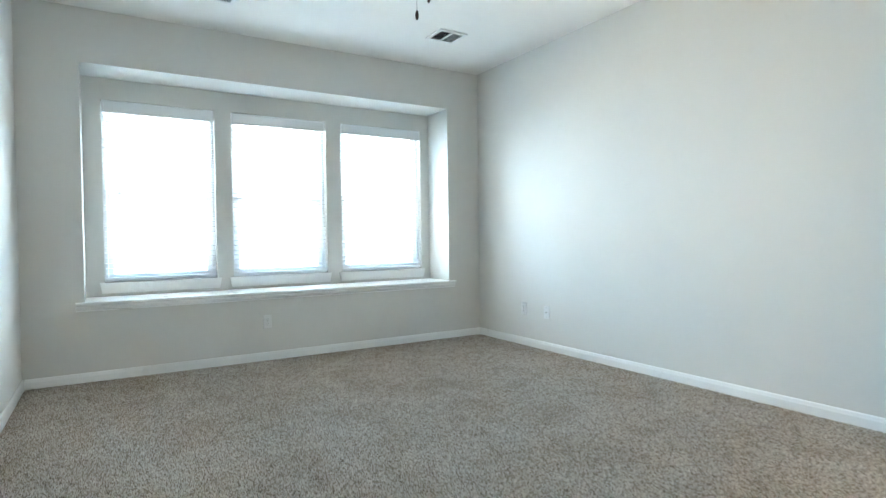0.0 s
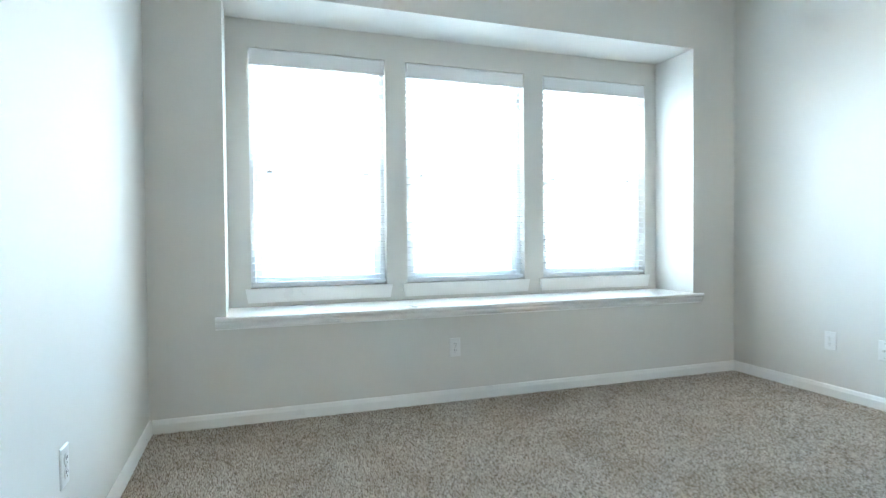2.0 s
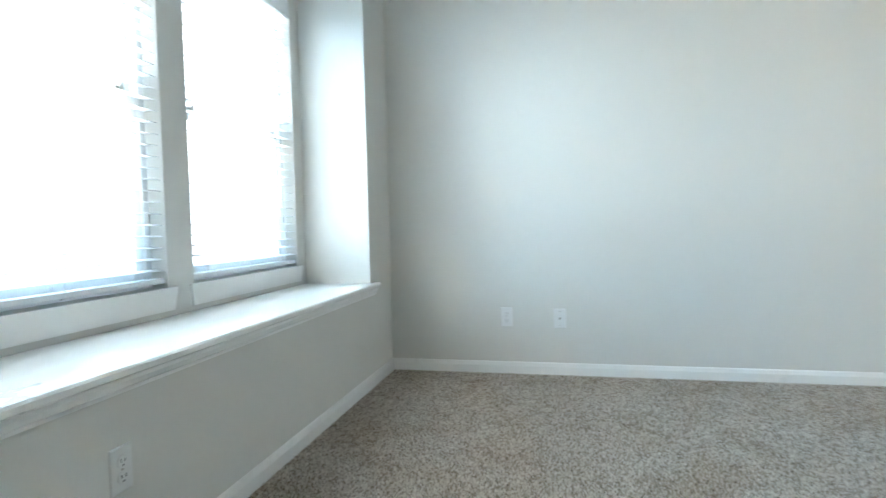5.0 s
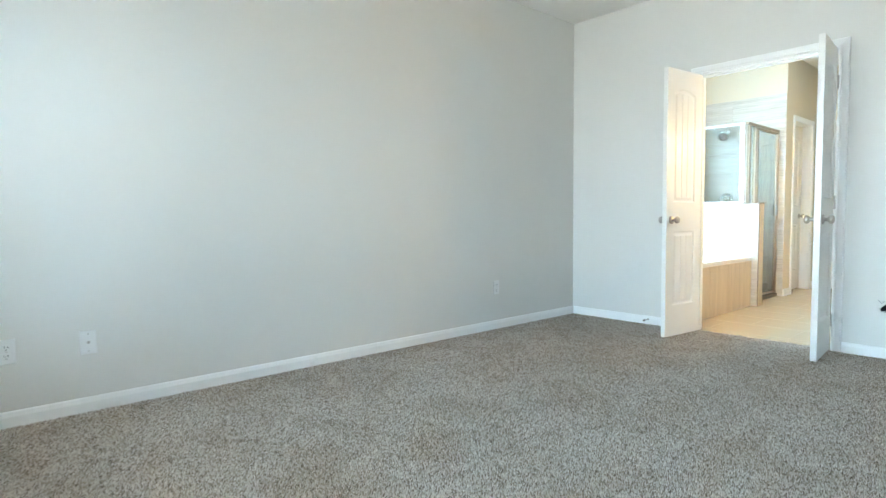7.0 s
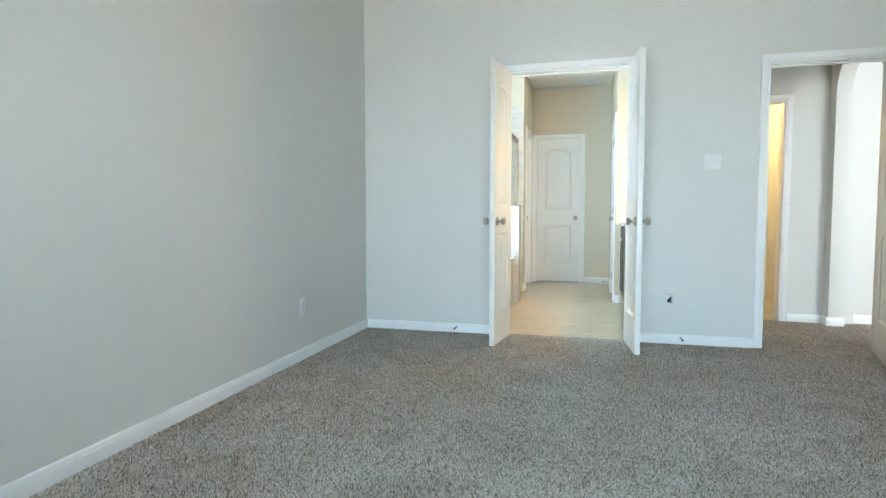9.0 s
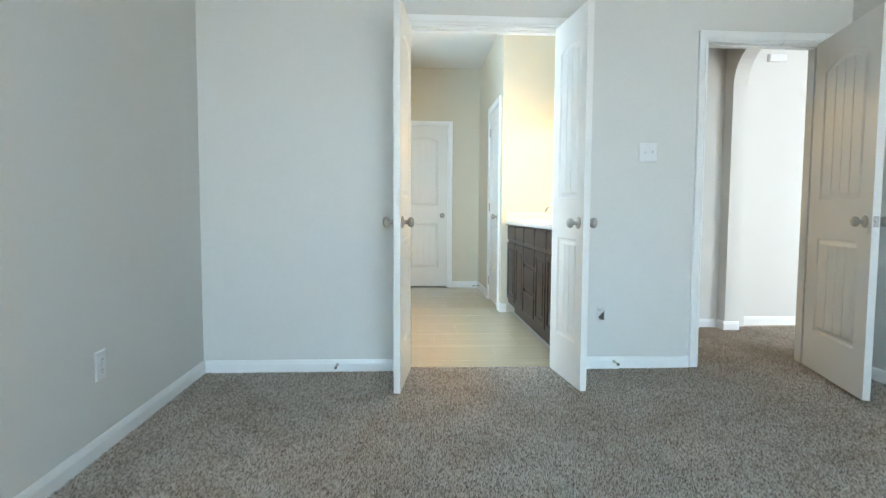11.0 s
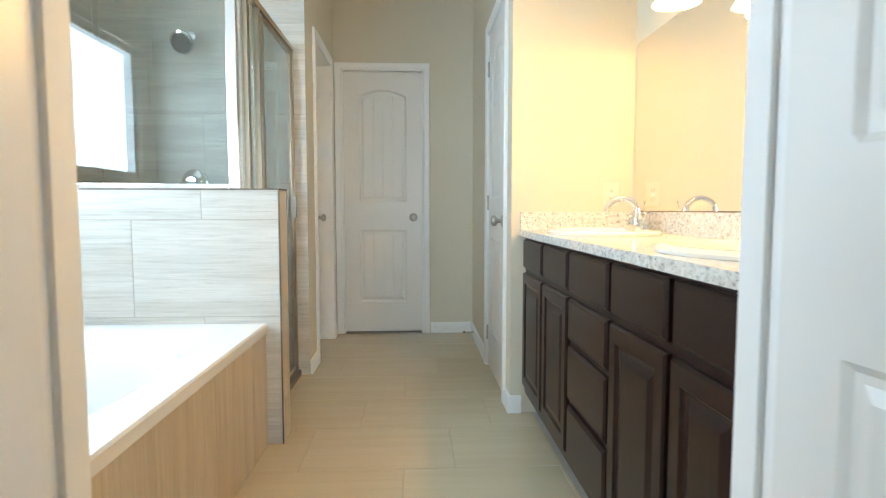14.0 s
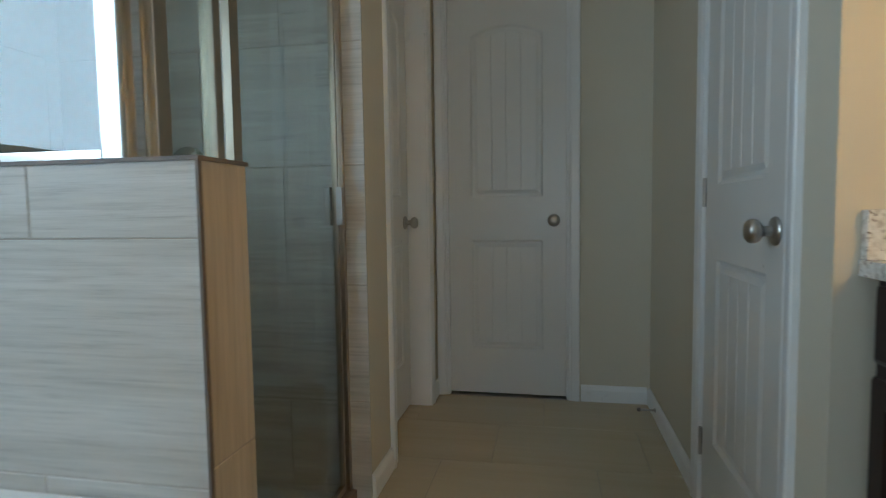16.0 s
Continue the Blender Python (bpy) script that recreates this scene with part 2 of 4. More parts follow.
BRONZE = metal_material("aged_bronze", (0.30, 0.22, 0.13), 0.35)
MIRROR = metal_material("mirror_silver", (0.88, 0.89, 0.88), 0.004)
SLAT = slat_material()
SKYGLOW = glowing("bright_hazy_sky", (0.88, 0.96, 1.0), 3.2, (0, 0, 0))
ALUMINIUM = plain_metal("satin_aluminium", (0.80, 0.80, 0.79), 0.18)
# Same metal as ALUMINIUM, browned to paint in the reflections on the side frames
FRAME = plain_metal("frame_browned_by_reflection", (0.50, 0.41, 0.32), 0.28)
GLASS = glass_material("clear_glass", (0.985, 0.99, 0.99))
SHOWERGLASS = glass_material("shower_glass", (0.80, 0.83, 0.81))
ACRYLIC = paint("white_acrylic", (0.79, 0.79, 0.78), 0.10, 0.01, 3, 30, 0.01, 0.0005)
CERAMIC = paint("bisque_ceramic", (0.86, 0.84, 0.78), 0.08, 0.01, 3, 30, 0.01, 0.0005)
FROSTED = paint("frosted_glass", (0.75, 0.8, 0.84), 0.6, 0.02, 60)
SHADE = glowing("lit_frosted_shade", (1.0, 0.80, 0.50), 2.6)
FOB = wood_material("dark_wood_fob", (0.06, 0.035, 0.02), 2, 0.4)
FANWOOD = wood_material("fan_blade_wood", (0.12, 0.07, 0.04), 0, 0.4)
GROUND = paint("dry_lawn", (0.16, 0.17, 0.09), 0.95, 0.3, 0.8, 20, 0.5, 0.02)


# ---------------------------------------------------------------- mesh helpers
def mesh_object(name, bm, material, parent=None, label="", smooth=False):
    me = bpy.data.meshes.new(name)
    bmesh.ops.recalc_face_normals(bm, faces=bm.faces[:])
    bm.to_mesh(me)
    bm.free()
    me.materials.append(material)
    if smooth:
        for p in me.polygons:
            p.use_smooth = True
        me.set_sharp_from_angle(angle=radians(40))
    ob = new(name, me)
    if parent:
        ob.parent = parent
    if label:
        ob["label"] = label
    return ob


def part(name, bm, material, parent, label="", smooth=False):
    return mesh_object(name, bm, material, parent, label, smooth)


def thing(name, at=(0, 0, 0), turn=0.0, label="", category="", group="", kind=""):
    ob = new(name)
    ob.matrix_world = pose(*at, 0, 0, turn)
    ob.empty_display_size = 0.05
    return tagged(ob, label, category, group, kind)


def boxes(*specs, bevel=0.0):
    """One bmesh of boxes given by their low and high corners."""
    bm = bmesh.new()
    for x0, y0, z0, x1, y1, z1 in specs:
        bmesh.ops.create_cube(bm, size=1, matrix=Matrix.Translation(((x0 + x1) / 2, (y0 + y1) / 2, (z0 + z1) / 2)) @ Matrix.Diagonal((abs(x1 - x0), abs(y1 - y0), abs(z1 - z0), 1)))
    if bevel:
        bmesh.ops.bevel(bm, geom=bm.edges[:], offset=bevel, segments=2, affect="EDGES", profile=0.6)
    return bm


def grid_solid(lo, hi, holes=()):
    """A block with boxes cut out of it, as one clean skin."""
    cuts = [sorted({lo[i], hi[i], *(c for h in holes for c in (h[0][i], h[1][i]) if lo[i] < c < hi[i])}) for i in range(3)]
    def solid(i, j, k):
        n = (i, j, k)
        if any(n[a] < 0 or n[a] >= len(cuts[a]) - 1 for a in range(3)):
            return False
        c = [(cuts[a][n[a]] + cuts[a][n[a] + 1]) / 2 for a in range(3)]
        return not any(all(h[0][a] < c[a] < h[1][a] for a in range(3)) for h in holes)
    bm, known = bmesh.new(), {}
    def vert(*n):
        if n not in known:
            known[n] = bm.verts.new([cuts[a][n[a]] for a in range(3)])
        return known[n]
    for i in range(len(cuts[0]) - 1):
        for j in range(len(cuts[1]) - 1):
            for k in range(len(cuts[2]) - 1):
                if not solid(i, j, k):
                    continue
                for a in range(3):
                    for s in (0, 1):
                        step = [0, 0, 0]
                        step[a] = 1 if s else -1
                        if solid(i + step[0], j + step[1], k + step[2]):
                            continue
                        b, c = (a + 1) % 3, (a + 2) % 3
                        quad = []
                        for u, v in ((0, 0), (1, 0), (1, 1), (0, 1)):
                            n = [i, j, k]
                            n[a] += s
                            n[b] += u
                            n[c] += v
                            quad.append(vert(*n))
                        bm.faces.new(quad if s else quad[::-1])
    return bm


def wall(name, lo, hi, holes=(), material=WALL, label="painted drywall with a light orange-peel texture"):
    full = []
    thin = 0 if hi[0] - lo[0] < hi[1] - lo[1] else 1
    for a0, a1, z0, z1 in holes:
        l, h = [0, 0, z0], [0, 0, z1]
        l[thin], h[thin] = lo[thin] - 1, hi[thin] + 1
        l[1 - thin], h[1 - thin] = a0, a1
        full.append((l, h))
    return tagged(mesh_object(name, grid_solid(lo, hi, full), material), label, "wall", kind="structure")


def lathe(profile, steps=28, axis="z"):
    """Turns (radius, height) rows round an axis."""
    bm = bmesh.new()
    rings = []
    for r, h in profile:
        ring = []
        for i in range(steps):
            a = 2 * math.pi * i / steps
            p = (r * math.cos(a), r * math.sin(a), h)
            if axis == "y":
                p = (p[0], h, p[1])
            elif axis == "x":
                p = (h, p[0], p[1])
            ring.append(bm.verts.new(p))
        rings.append(ring)
    for a, b in zip(rings, rings[1:]):
        for i in range(steps):
            bm.faces.new((a[i], a[(i + 1) % steps], b[(i + 1) % steps], b[i]))
    bm.faces.new(rings[0][::-1])
    bm.faces.new(rings[-1])
    return bm


def loft(loops, cap=True):
    bm = bmesh.new()
    rows = [[bm.verts.new(p) for p in loop] for loop in loops]
    n = len(rows[0])
    for a, b in zip(rows, rows[1:]):
        for i in range(n):
            bm.faces.new((a[i], a[(i + 1) % n], b[(i + 1) % n], b[i]))
    if cap:
        bm.faces.new(rows[0][::-1])
        bm.faces.new(rows[-1])
    return bm


def panel_front(w, h, steps, back=0.0):
    """A board in the xz plane with its back at y = 0 that steps in: rows of (inset, height above the back)."""
    loops = [[(i, -d, i), (w - i, -d, i), (w - i, -d, h - i), (i, -d, h - i)] for i, d in [(0, back)] + list(steps)]
    return loft(loops)


def tube(points, radius, name="tube"):
    """A round rod along points, as a bmesh."""
    bm = bmesh.new()
    rings = []
    pts = [Vector(p) for p in points]
    for i, p in enumerate(pts):
        d = (pts[min(i + 1, len(pts) - 1)] - pts[max(i - 1, 0)]).normalized()
        side = d.cross(Vector((0, 0, 1)) if abs(d.z) < 0.9 else Vector((0, 1, 0))).normalized()
        up = side.cross(d)
        r = radius[i] if isinstance(radius, (list, tuple)) else radius
        rings.append([bm.verts.new(p + r * (math.cos(a) * side + math.sin(a) * up)) for a in (2 * math.pi * k / 12 for k in range(12))])
    for a, b in zip(rings, rings[1:]):
        for i in range(12):
            bm.faces.new((a[i], a[(i + 1) % 12], b[(i + 1) % 12], b[i]))
    bm.faces.new(rings[0][::-1])
    bm.faces.new(rings[-1])
    return bm


CASING = ((0, 0), (0, 0.010), (0.006, 0.013), (0.014, 0.011), (0.022, 0.015), (0.046, 0.018), (0.054, 0.018), (0.057, 0.014), (0.057, 0))
BASE = ((0, -0.01), (0.014, -0.01), (0.014, 0.058), (0.011, 0.068), (0.009, 0.076), (0.004, 0.083), (0, 0.083))


def casing(name, plane, face, a0, a1, head, out):
    """Door trim on a wall. plane 'y': the wall's face is y = face, the opening a0..a1 in x; out: +1 or -1, the side that the trim stands on."""
    loops = []
    for w, d in CASING:
        row = []
        for a, z in ((a0 - w, 0), (a0 - w, head + w), (a1 + w, head + w), (a1 + w, 0)):
            row.append((a, face + out * d, z) if plane == "y" else (face + out * d, a, z))
        loops.append(row)
    bm = bmesh.new()
    rows = [[bm.verts.new(p) for p in loop] for loop in loops]
    for a, b in zip(rows, rows[1:]):
        for i in range(3):
            bm.faces.new((a[i], a[i + 1], b[i + 1], b[i]))
    bm.faces.new([r[0] for r in rows])
    bm.faces.new([r[3] for r in rows][::-1])
    return tagged(mesh_object(name, bm, TRIM), "white painted moulded door casing", "trim", kind="structure")


def jamb(name, plane, lo, hi, a0, a1, head, stop=None):
    """White lining of a door opening, 18 mm boards, with a stop bead."""
    t = 0.018
    specs = [(a0 - t, lo, 0, a0, hi, head + t), (a1, lo, 0, a1 + t, hi, head + t), (a0, lo, head, a1, hi, head + t)]
    if stop is not None:
        s0, s1 = stop
        specs += [(a0, s0, 0, a0 + 0.010, s1, head), (a1 - 0.010, s0, 0, a1, s1, head), (a0 + 0.010, s0, head - 0.010, a1 - 0.010, s1, head)]
    if plane == "x":
        specs = [(y0, x0, z0, y1, x1, z1) for x0, y0, z0, x1, y1, z1 in specs]
    lining = thing(name, (0, 0, 0), 0, "white painted door jamb", "trim", kind="structure")
    for k, spec in enumerate(specs):
        part("jamb_board" if k < 3 else "stop_bead", boxes(spec), TRIM, lining)
    return lining


def baseboard(name, p, q, out, sunk=0.0):
    """From p to q on the floor plan, standing proud towards out; sunk: how deep its foot sits in the carpet."""
    bm = bmesh.new()
    rows = [[bm.verts.new((e[0] + out[0] * d, e[1] + out[1] * d, z - sunk)) for d, z in BASE] for e in (p, q)]
    n = len(BASE)
    for i in range(n):
        bm.faces.new((rows[0][i], rows[0][(i + 1) % n], rows[1][(i + 1) % n], rows[1][i]))
    bm.faces.new(rows[0][::-1])
    bm.faces.new(rows[1])
    return tagged(mesh_object(name, bm, TRIM), "white painted wooden baseboard", "baseboard", kind="structure")


# ---------------------------------------------------------------- structure
H = 2.74
tagged(mesh_object("ground", boxes((-400, -400, -0.5, 400, 400, -0.3)), GROUND), "dry lawn outside the house", "ground", kind="structure")
tagged(mesh_object("floor", boxes((-4.05, -0.055, -0.12, 0.12, 5.2, -0.008), (-6.6, -1.45, -0.12, -4.05, 3.0, -0.008), (-4.05, -1.25, -0.12, -2.82, -0.055, -0.008)), CARPET), "speckled beige-grey cut-pile carpet", "carpet", kind="structure")
tagged(mesh_object("subfloor_bath", boxes((-2.82, -3.95, -0.12, 0.26, -0.055, -0.006)), GROUT), "grey grout bed under floor tiles", "floor", kind="structure")
tagged(mesh_object("subfloor_powder", boxes((-3.9, -2.8, -0.12, -2.82, -1.25, -0.002)), TILE_X), "tan powder room floor", "floor", kind="structure")
tagged(mesh_object("ceiling", boxes((-6.7, -3.95, H, 0.4, 5.75, H + 0.12)), CEILING), "white textured ceiling", "ceiling", kind="structure")

OPEN_N = (-3.53, -0.380, 0.565, 2.343)
wall("wall_north", (-4.05, 5.055, 0), (0.12, 5.45, H), [OPEN_N], label="greige painted wall with a deep window recess")
wall("wall_north_outer", (-4.05, 5.45, 0), (0.12, 5.585, H), [(a, b, 0.70, 2.175) for a, b in WINDOW_X], label="painted back of the window recess")
wall("wall_east", (0.0, 0.0, 0), (0.12, 5.055, H))
wall("wall_west", (-4.05, 0.0, 0), (-3.91, 5.055, H))
BATH = (-2.108, -1.186)
HALL = (-3.728, -3.013)
HEAD_B, HEAD_H = 2.034, 1.985
HOLE = (-2.412, -2.364, 0.292, 0.372)
wall("wall_south", (-4.05, -0.12, 0), (0.12, 0.0, H), [(BATH[0] - 0.018, BATH[1] + 0.018, -1, HEAD_B + 0.018), (HALL[0] - 0.018, HALL[1] + 0.018, -1, HEAD_H + 0.018), HOLE],
     label="greige painted wall with two doorways and a torn outlet hole")
# Black block close behind the hole paints the unlit inside of the wall
tagged(mesh_object("wall_cavity_shade", boxes((HOLE[0] - 0.01, -0.125, HOLE[2] - 0.01, HOLE[1] + 0.01, -0.075, HOLE[3] + 0.01)), DARK), "black block standing for the shade of the wall cavity", "wall", kind="structure")
# bathroom shell
FAR = -3.69
wall("wall_bath_east", (0.12, -3.95, 0), (0.26, -0.12, H), [(-1.42, -0.30, 1.16, 1.99)], BATHWALL)
wall("wall_bath_south", (-2.70, FAR - 0.12, 0), (0.12, FAR, H), [(-1.705, -1.075, -1, 2.048)], BATHWALL)
# Unseen wall added close behind the closet door to keep outside light out
wall("wall_closet_light_stop", (-2.70, -3.95, 0), (0.12, -3.88, H), [], BATHWALL)
wall("wall_bath_west", (-2.82, -3.95, 0), (-2.665, -0.12, H), [], BATHWALL)
LIN_X, LIN_Y = -2.09, -1.925
LIN = (-2.74, -2.115)
wall("wall_linen_north", (-2.70, LIN_Y - 0.11, 0), (LIN_X, LIN_Y, H), [], BATHWALL)
wall("wall_linen_east", (LIN_X - 0.11, FAR, 0), (LIN_X, LIN_Y - 0.11, H), [(LIN[0] - 0.018, LIN[1] + 0.018, -1, 2.028)], BATHWALL)
SHY = -2.585
wall("wall_shower_south", (-0.92, SHY - 0.13, 0), (0.12, SHY - 0.01, H), [], BATHWALL)
TOI = (-3.50, -2.88)
wall("wall_toilet_room", (-1.02, FAR, 0), (-0.92, SHY - 0.01, H), [(TOI[0] - 0.018, TOI[1] + 0.018, -1, 2.028)], BATHWALL)
# hall, powder room and front room
wall("wall_hall_south", (-3.81, -1.31, 0), (-2.82, -1.19, H), [(-3.478, -2.90, -1, 1.958)])
wall("wall_front_south", (-6.5, -1.42, 0), (-3.81, -1.28, H), label="bright white painted wall of the front room")
wall("wall_front_west", (-6.64, -1.42, 0), (-6.5, 3.0, H))
wall("wall_front_north", (-6.5, 3.0, 0), (-4.05, 3.12, H), [(-6.15, -4.25, 0.7, 2.3)])
wall("wall_powder_west", (-3.9, -2.8, 0), (-3.81, -1.42, H))
wall("wall_powder_south", (-3.9, -2.92, 0), (-2.82, -2.8, H))
# archway between hall and front room
A0, A1, SPR = -1.07, -0.12, 1.98
arch = [(A0, SPR)] + [(A0 + 0.27 - 0.27 * math.cos(a), SPR + 0.27 * math.sin(a)) for a in (math.pi / 2 * k / 10 for k in range(1, 11))]
arch += [(A1 - 0.27 + 0.27 * math.sin(a), SPR + 0.27 * math.cos(a)) for a in (math.pi / 2 * k / 10 for k in range(0, 11))]
outline = [(-1.19, 0), (A0, 0)] + arch + [(A1, H), (-1.19, H)]
bm = bmesh.new()
near, far_ = [bm.verts.new((-3.81, y, z)) for y, z in outline], [bm.verts.new((-3.93, y, z)) for y, z in outline]
for i in range(len(outline)):
    j = (i + 1) % len(outline)
    bm.faces.new((near[i], near[j], far_[j], far_[i]))
ends = [bm.faces.new(near[::-1]), bm.faces.new(far_)]
bm.normal_update()
bmesh.ops.triangulate(bm, faces=ends)
tagged(mesh_object("wall_arch", bm, WALL), "painted wall with a rounded archway", "wall", kind="structure")
tagged(mesh_object("wall_front_stub", boxes((-4.05, -1.28, 0, -3.93, -1.19, H)), WALL), "painted wall return beside the archway", "wall", kind="structure")

# jambs and casings
jamb("jamb_bath", "y", -0.12, 0.0, *BATH, HEAD_B, (-0.085, -0.05))
casing("trim_bath_door", "y", 0.0, BATH[0] - 0.006, BATH[1] + 0.006, HEAD_B + 0.006, 1)
casing("trim_bath_door_inner", "y", -0.12, BATH[0] - 0.006, BATH[1] + 0.006, HEAD_B + 0.006, -1)
jamb("jamb_hall", "y", -0.12, 0.0, *HALL, HEAD_H, (-0.085, -0.05))
casing("trim_hall_door", "y", 0.0, HALL[0] - 0.006, HALL[1] + 0.006, HEAD_H + 0.006, 1)
casing("trim_hall_door_outer", "y", -0.12, HALL[0] - 0.006, HALL[1] + 0.006, HEAD_H + 0.006, -1)
jamb("jamb_closet", "y", FAR - 0.12, FAR, -1.689, -1.091, 2.032)
casing("trim_closet_door", "y", FAR, -1.695, -1.085, 2.03, 1)
jamb("jamb_linen", "x", LIN_X - 0.11, LIN_X, *LIN, 2.012)
casing("trim_linen_door", "x", LIN_X, LIN[0] - 0.006, LIN[1] + 0.006, 2.018, 1)
jamb("jamb_toilet", "x", -1.02, -0.92, *TOI, 2.012)
casing("trim_toilet_door", "x", -1.02, TOI[0] - 0.006, TOI[1] + 0.006, 2.018, -1)
jamb("jamb_powder", "y", -1.31, -1.19, -3.46, -2.918, 1.94)
casing("trim_powder_door", "y", -1.19, -3.466, -2.912, 1.946, 1)

# baseboards
baseboard("baseboard_east", (0, 0), (0, 5.055), (-1, 0), 0.014)
baseboard("baseboard_west", (-3.91, 0), (-3.91, 5.055), (1, 0), 0.014)
baseboard("baseboard_north", (-3.896, 5.055), (-0.014, 5.055), (0, -1), 0.014)
baseboard("baseboard_south_1", (BATH[1] + 0.064, 0), (-0.014, 0), (0, 1), 0.014)
baseboard("baseboard_south_2", (HALL[1] + 0.064, 0), (BATH[0] - 0.064, 0), (0, 1), 0.014)
baseboard("baseboard_south_3", (-3.896, 0), (HALL[0] - 0.064, 0), (0, 1), 0.014)
baseboard("baseboard_hall", (-3.795, -1.19), (-3.53, -1.19), (0, 1), 0.014)
baseboard("baseboard_arch", (-3.81, -1.176), (-3.81, A0), (1, 0), 0.014)
baseboard("baseboard_arch_end", (-3.93, A0), (-3.796, A0), (0, 1), 0.014)
baseboard("baseboard_front", (-6.5, -1.28), (-4.05, -1.28), (0, 1), 0.014)
baseboard("baseboard_bath_south_1", (LIN_X + 0.014, FAR), (-1.759, FAR), (0, 1))
baseboard("baseboard_linen_1", (LIN_X, FAR), (LIN_X, LIN[0] - 0.064), (1, 0))
baseboard("baseboard_linen_2", (LIN_X, LIN[1] + 0.064), (LIN_X, LIN_Y + 0.014), (1, 0))
baseboard("baseboard_linen_north", (-2.142, LIN_Y), (LIN_X, LIN_Y), (0, 1))
baseboard("baseboard_toilet_1", (-1.02, TOI[1] + 0.064), (-1.02, SHY - 0.01), (-1, 0))
baseboard("baseboard_toilet_2", (-1.02, FAR), (-1.02, TOI[0] - 0.064), (-1, 0))

# deep sill of the window recess and the boards under each window
sill = thing("window_sill_deep", (0, 0, 0), 0, "white painted deep window sill with a moulded front edge", "window sill", kind="structure")
part("sill_board", boxes((-3.53, 5.05, 0.565, -0.380, 5.45, 0.588), bevel=0.001), TRIM, sill)
nose = [(5.05, 0.588), (5.018, 0.588), (5.012, 0.582), (5.012, 0.568), (5.018, 0.562), (5.030, 0.562), (5.030, 0.548), (5.036, 0.532), (5.044, 0.528), (5.044, 0.518), (5.055, 0.518), (5.055, 0.565), (5.05, 0.566)]
part("sill_moulding", loft([[(-3.585, y, z) for y, z in nose], [(-0.318, y, z) for y, z in nose]]), TRIM, sill)


def window_unit(index, x0, x1):
    """White vinyl single-hung window: frame, two sashes, meeting rail with locks, panes."""
    z0, z1, zm = 0.70, 2.175, 1.405
    w = thing("window_%d" % index, (x0, 5.52, z0), 0, "white vinyl single-hung window, daylight behind it", "window", "bedroom windows", "structure")
    W, Hh, m = x1 - x0, z1 - z0, zm - z0
    part("window_frame", grid_solid((0, 0.0, 0), (W, 0.06, Hh), [((0.028, -1, 0.028), (W - 0.028, 1, Hh - 0.028))]), VINYL, w)
    for name, a, b, y in (("lower_sash", 0.03, m + 0.02, 0.008), ("upper_sash", m - 0.018, Hh - 0.03, 0.032)):
        s = part(name, grid_solid((0.03, y, a), (W - 0.03, y + 0.022, b), [((0.072, -1, a + 0.04), (W - 0.072, 1, b - 0.038))]), VINYL, w)
        g = part("pane", boxes((0.071, y + 0.009, a + 0.039, W - 0.071, y + 0.013, b - 0.037)), GLASS, s)
        g.visible_shadow = False
    for u in (0.12, W - 0.12):
        part("sash_lock", boxes((u - 0.022, -0.006, m + 0.02, u + 0.022, 0.010, m + 0.034), (u - 0.006, -0.016, m + 0.022, u + 0.006, 0.0, m + 0.046), bevel=0.002), NICKEL, w, "small grey sash lock")
    return w


def blind(x0, x1):
    """Open horizontal blind with wide slats, cords, head rail, valance and bottom rail."""
    W = x1 - x0 - 0.012
    b = thing("window_blind", (x0 + 0.006, 5.482, 0.722), 0, "white horizontal slat blind, lowered, slats open", "blind", "bedroom blinds")
    top = 1.448
    part("head_rail", boxes((0, -0.022, top - 0.05, W, 0.026, top), bevel=0.002), VINYL, b)
    part("valance", panel_front(W, 0.100, ((0, 0.004), (0.004, 0.010), (0.012, 0.010), (0.016, 0.007)), 0), VINYL, b).location = (0, -0.024, top - 0.098)
    part("bottom_rail", boxes((0, -0.024, -0.006, W, 0.026, 0.014), bevel=0.003), VINYL, b)
    bm = bmesh.new()
    prof = [(-0.025, 0.0), (-0.012, 0.0022), (0, 0.003), (0.012, 0.0022), (0.025, 0.0)]
    ring = [(y, z) for y, z in prof] + [(y, z - 0.0024) for y, z in prof[::-1]]
    rows = [[bm.verts.new((x, y, z)) for y, z in ring] for x in (0.004, W - 0.004)]
    for i in range(len(ring)):
        j = (i + 1) % len(ring)
        bm.faces.new((rows[0][i], rows[0][j], rows[1][j], rows[1][i]))
    bm.faces.new(rows[0][::-1])
    bm.faces.new(rows[1])
    first = part("slat", bm, SLAT, b)
    n = 31
    for k in range(n):
        s = first if k == 0 else new("slat", first.data)
        s.parent = b
        s.matrix_basis = pose(0, 0, 0.046 + k * 0.0428, 4 + 1.5 * math.sin(k * 1.7), 0, 0)
    for u in (0.10, W / 2, W - 0.10):
        part("ladder_cord", boxes((u - 0.0008, -0.0265, 0.01, u + 0.0008, -0.025, top - 0.05), (u - 0.0008, 0.025, 0.01, u + 0.0008, 0.0265, top - 0.05)), PLASTIC, b)
        part("cord_button", lathe(((0.006, -0.010), (0.006, -0.006)), 10), PLASTIC, b).location = (u, -0.012, 0)
    return b


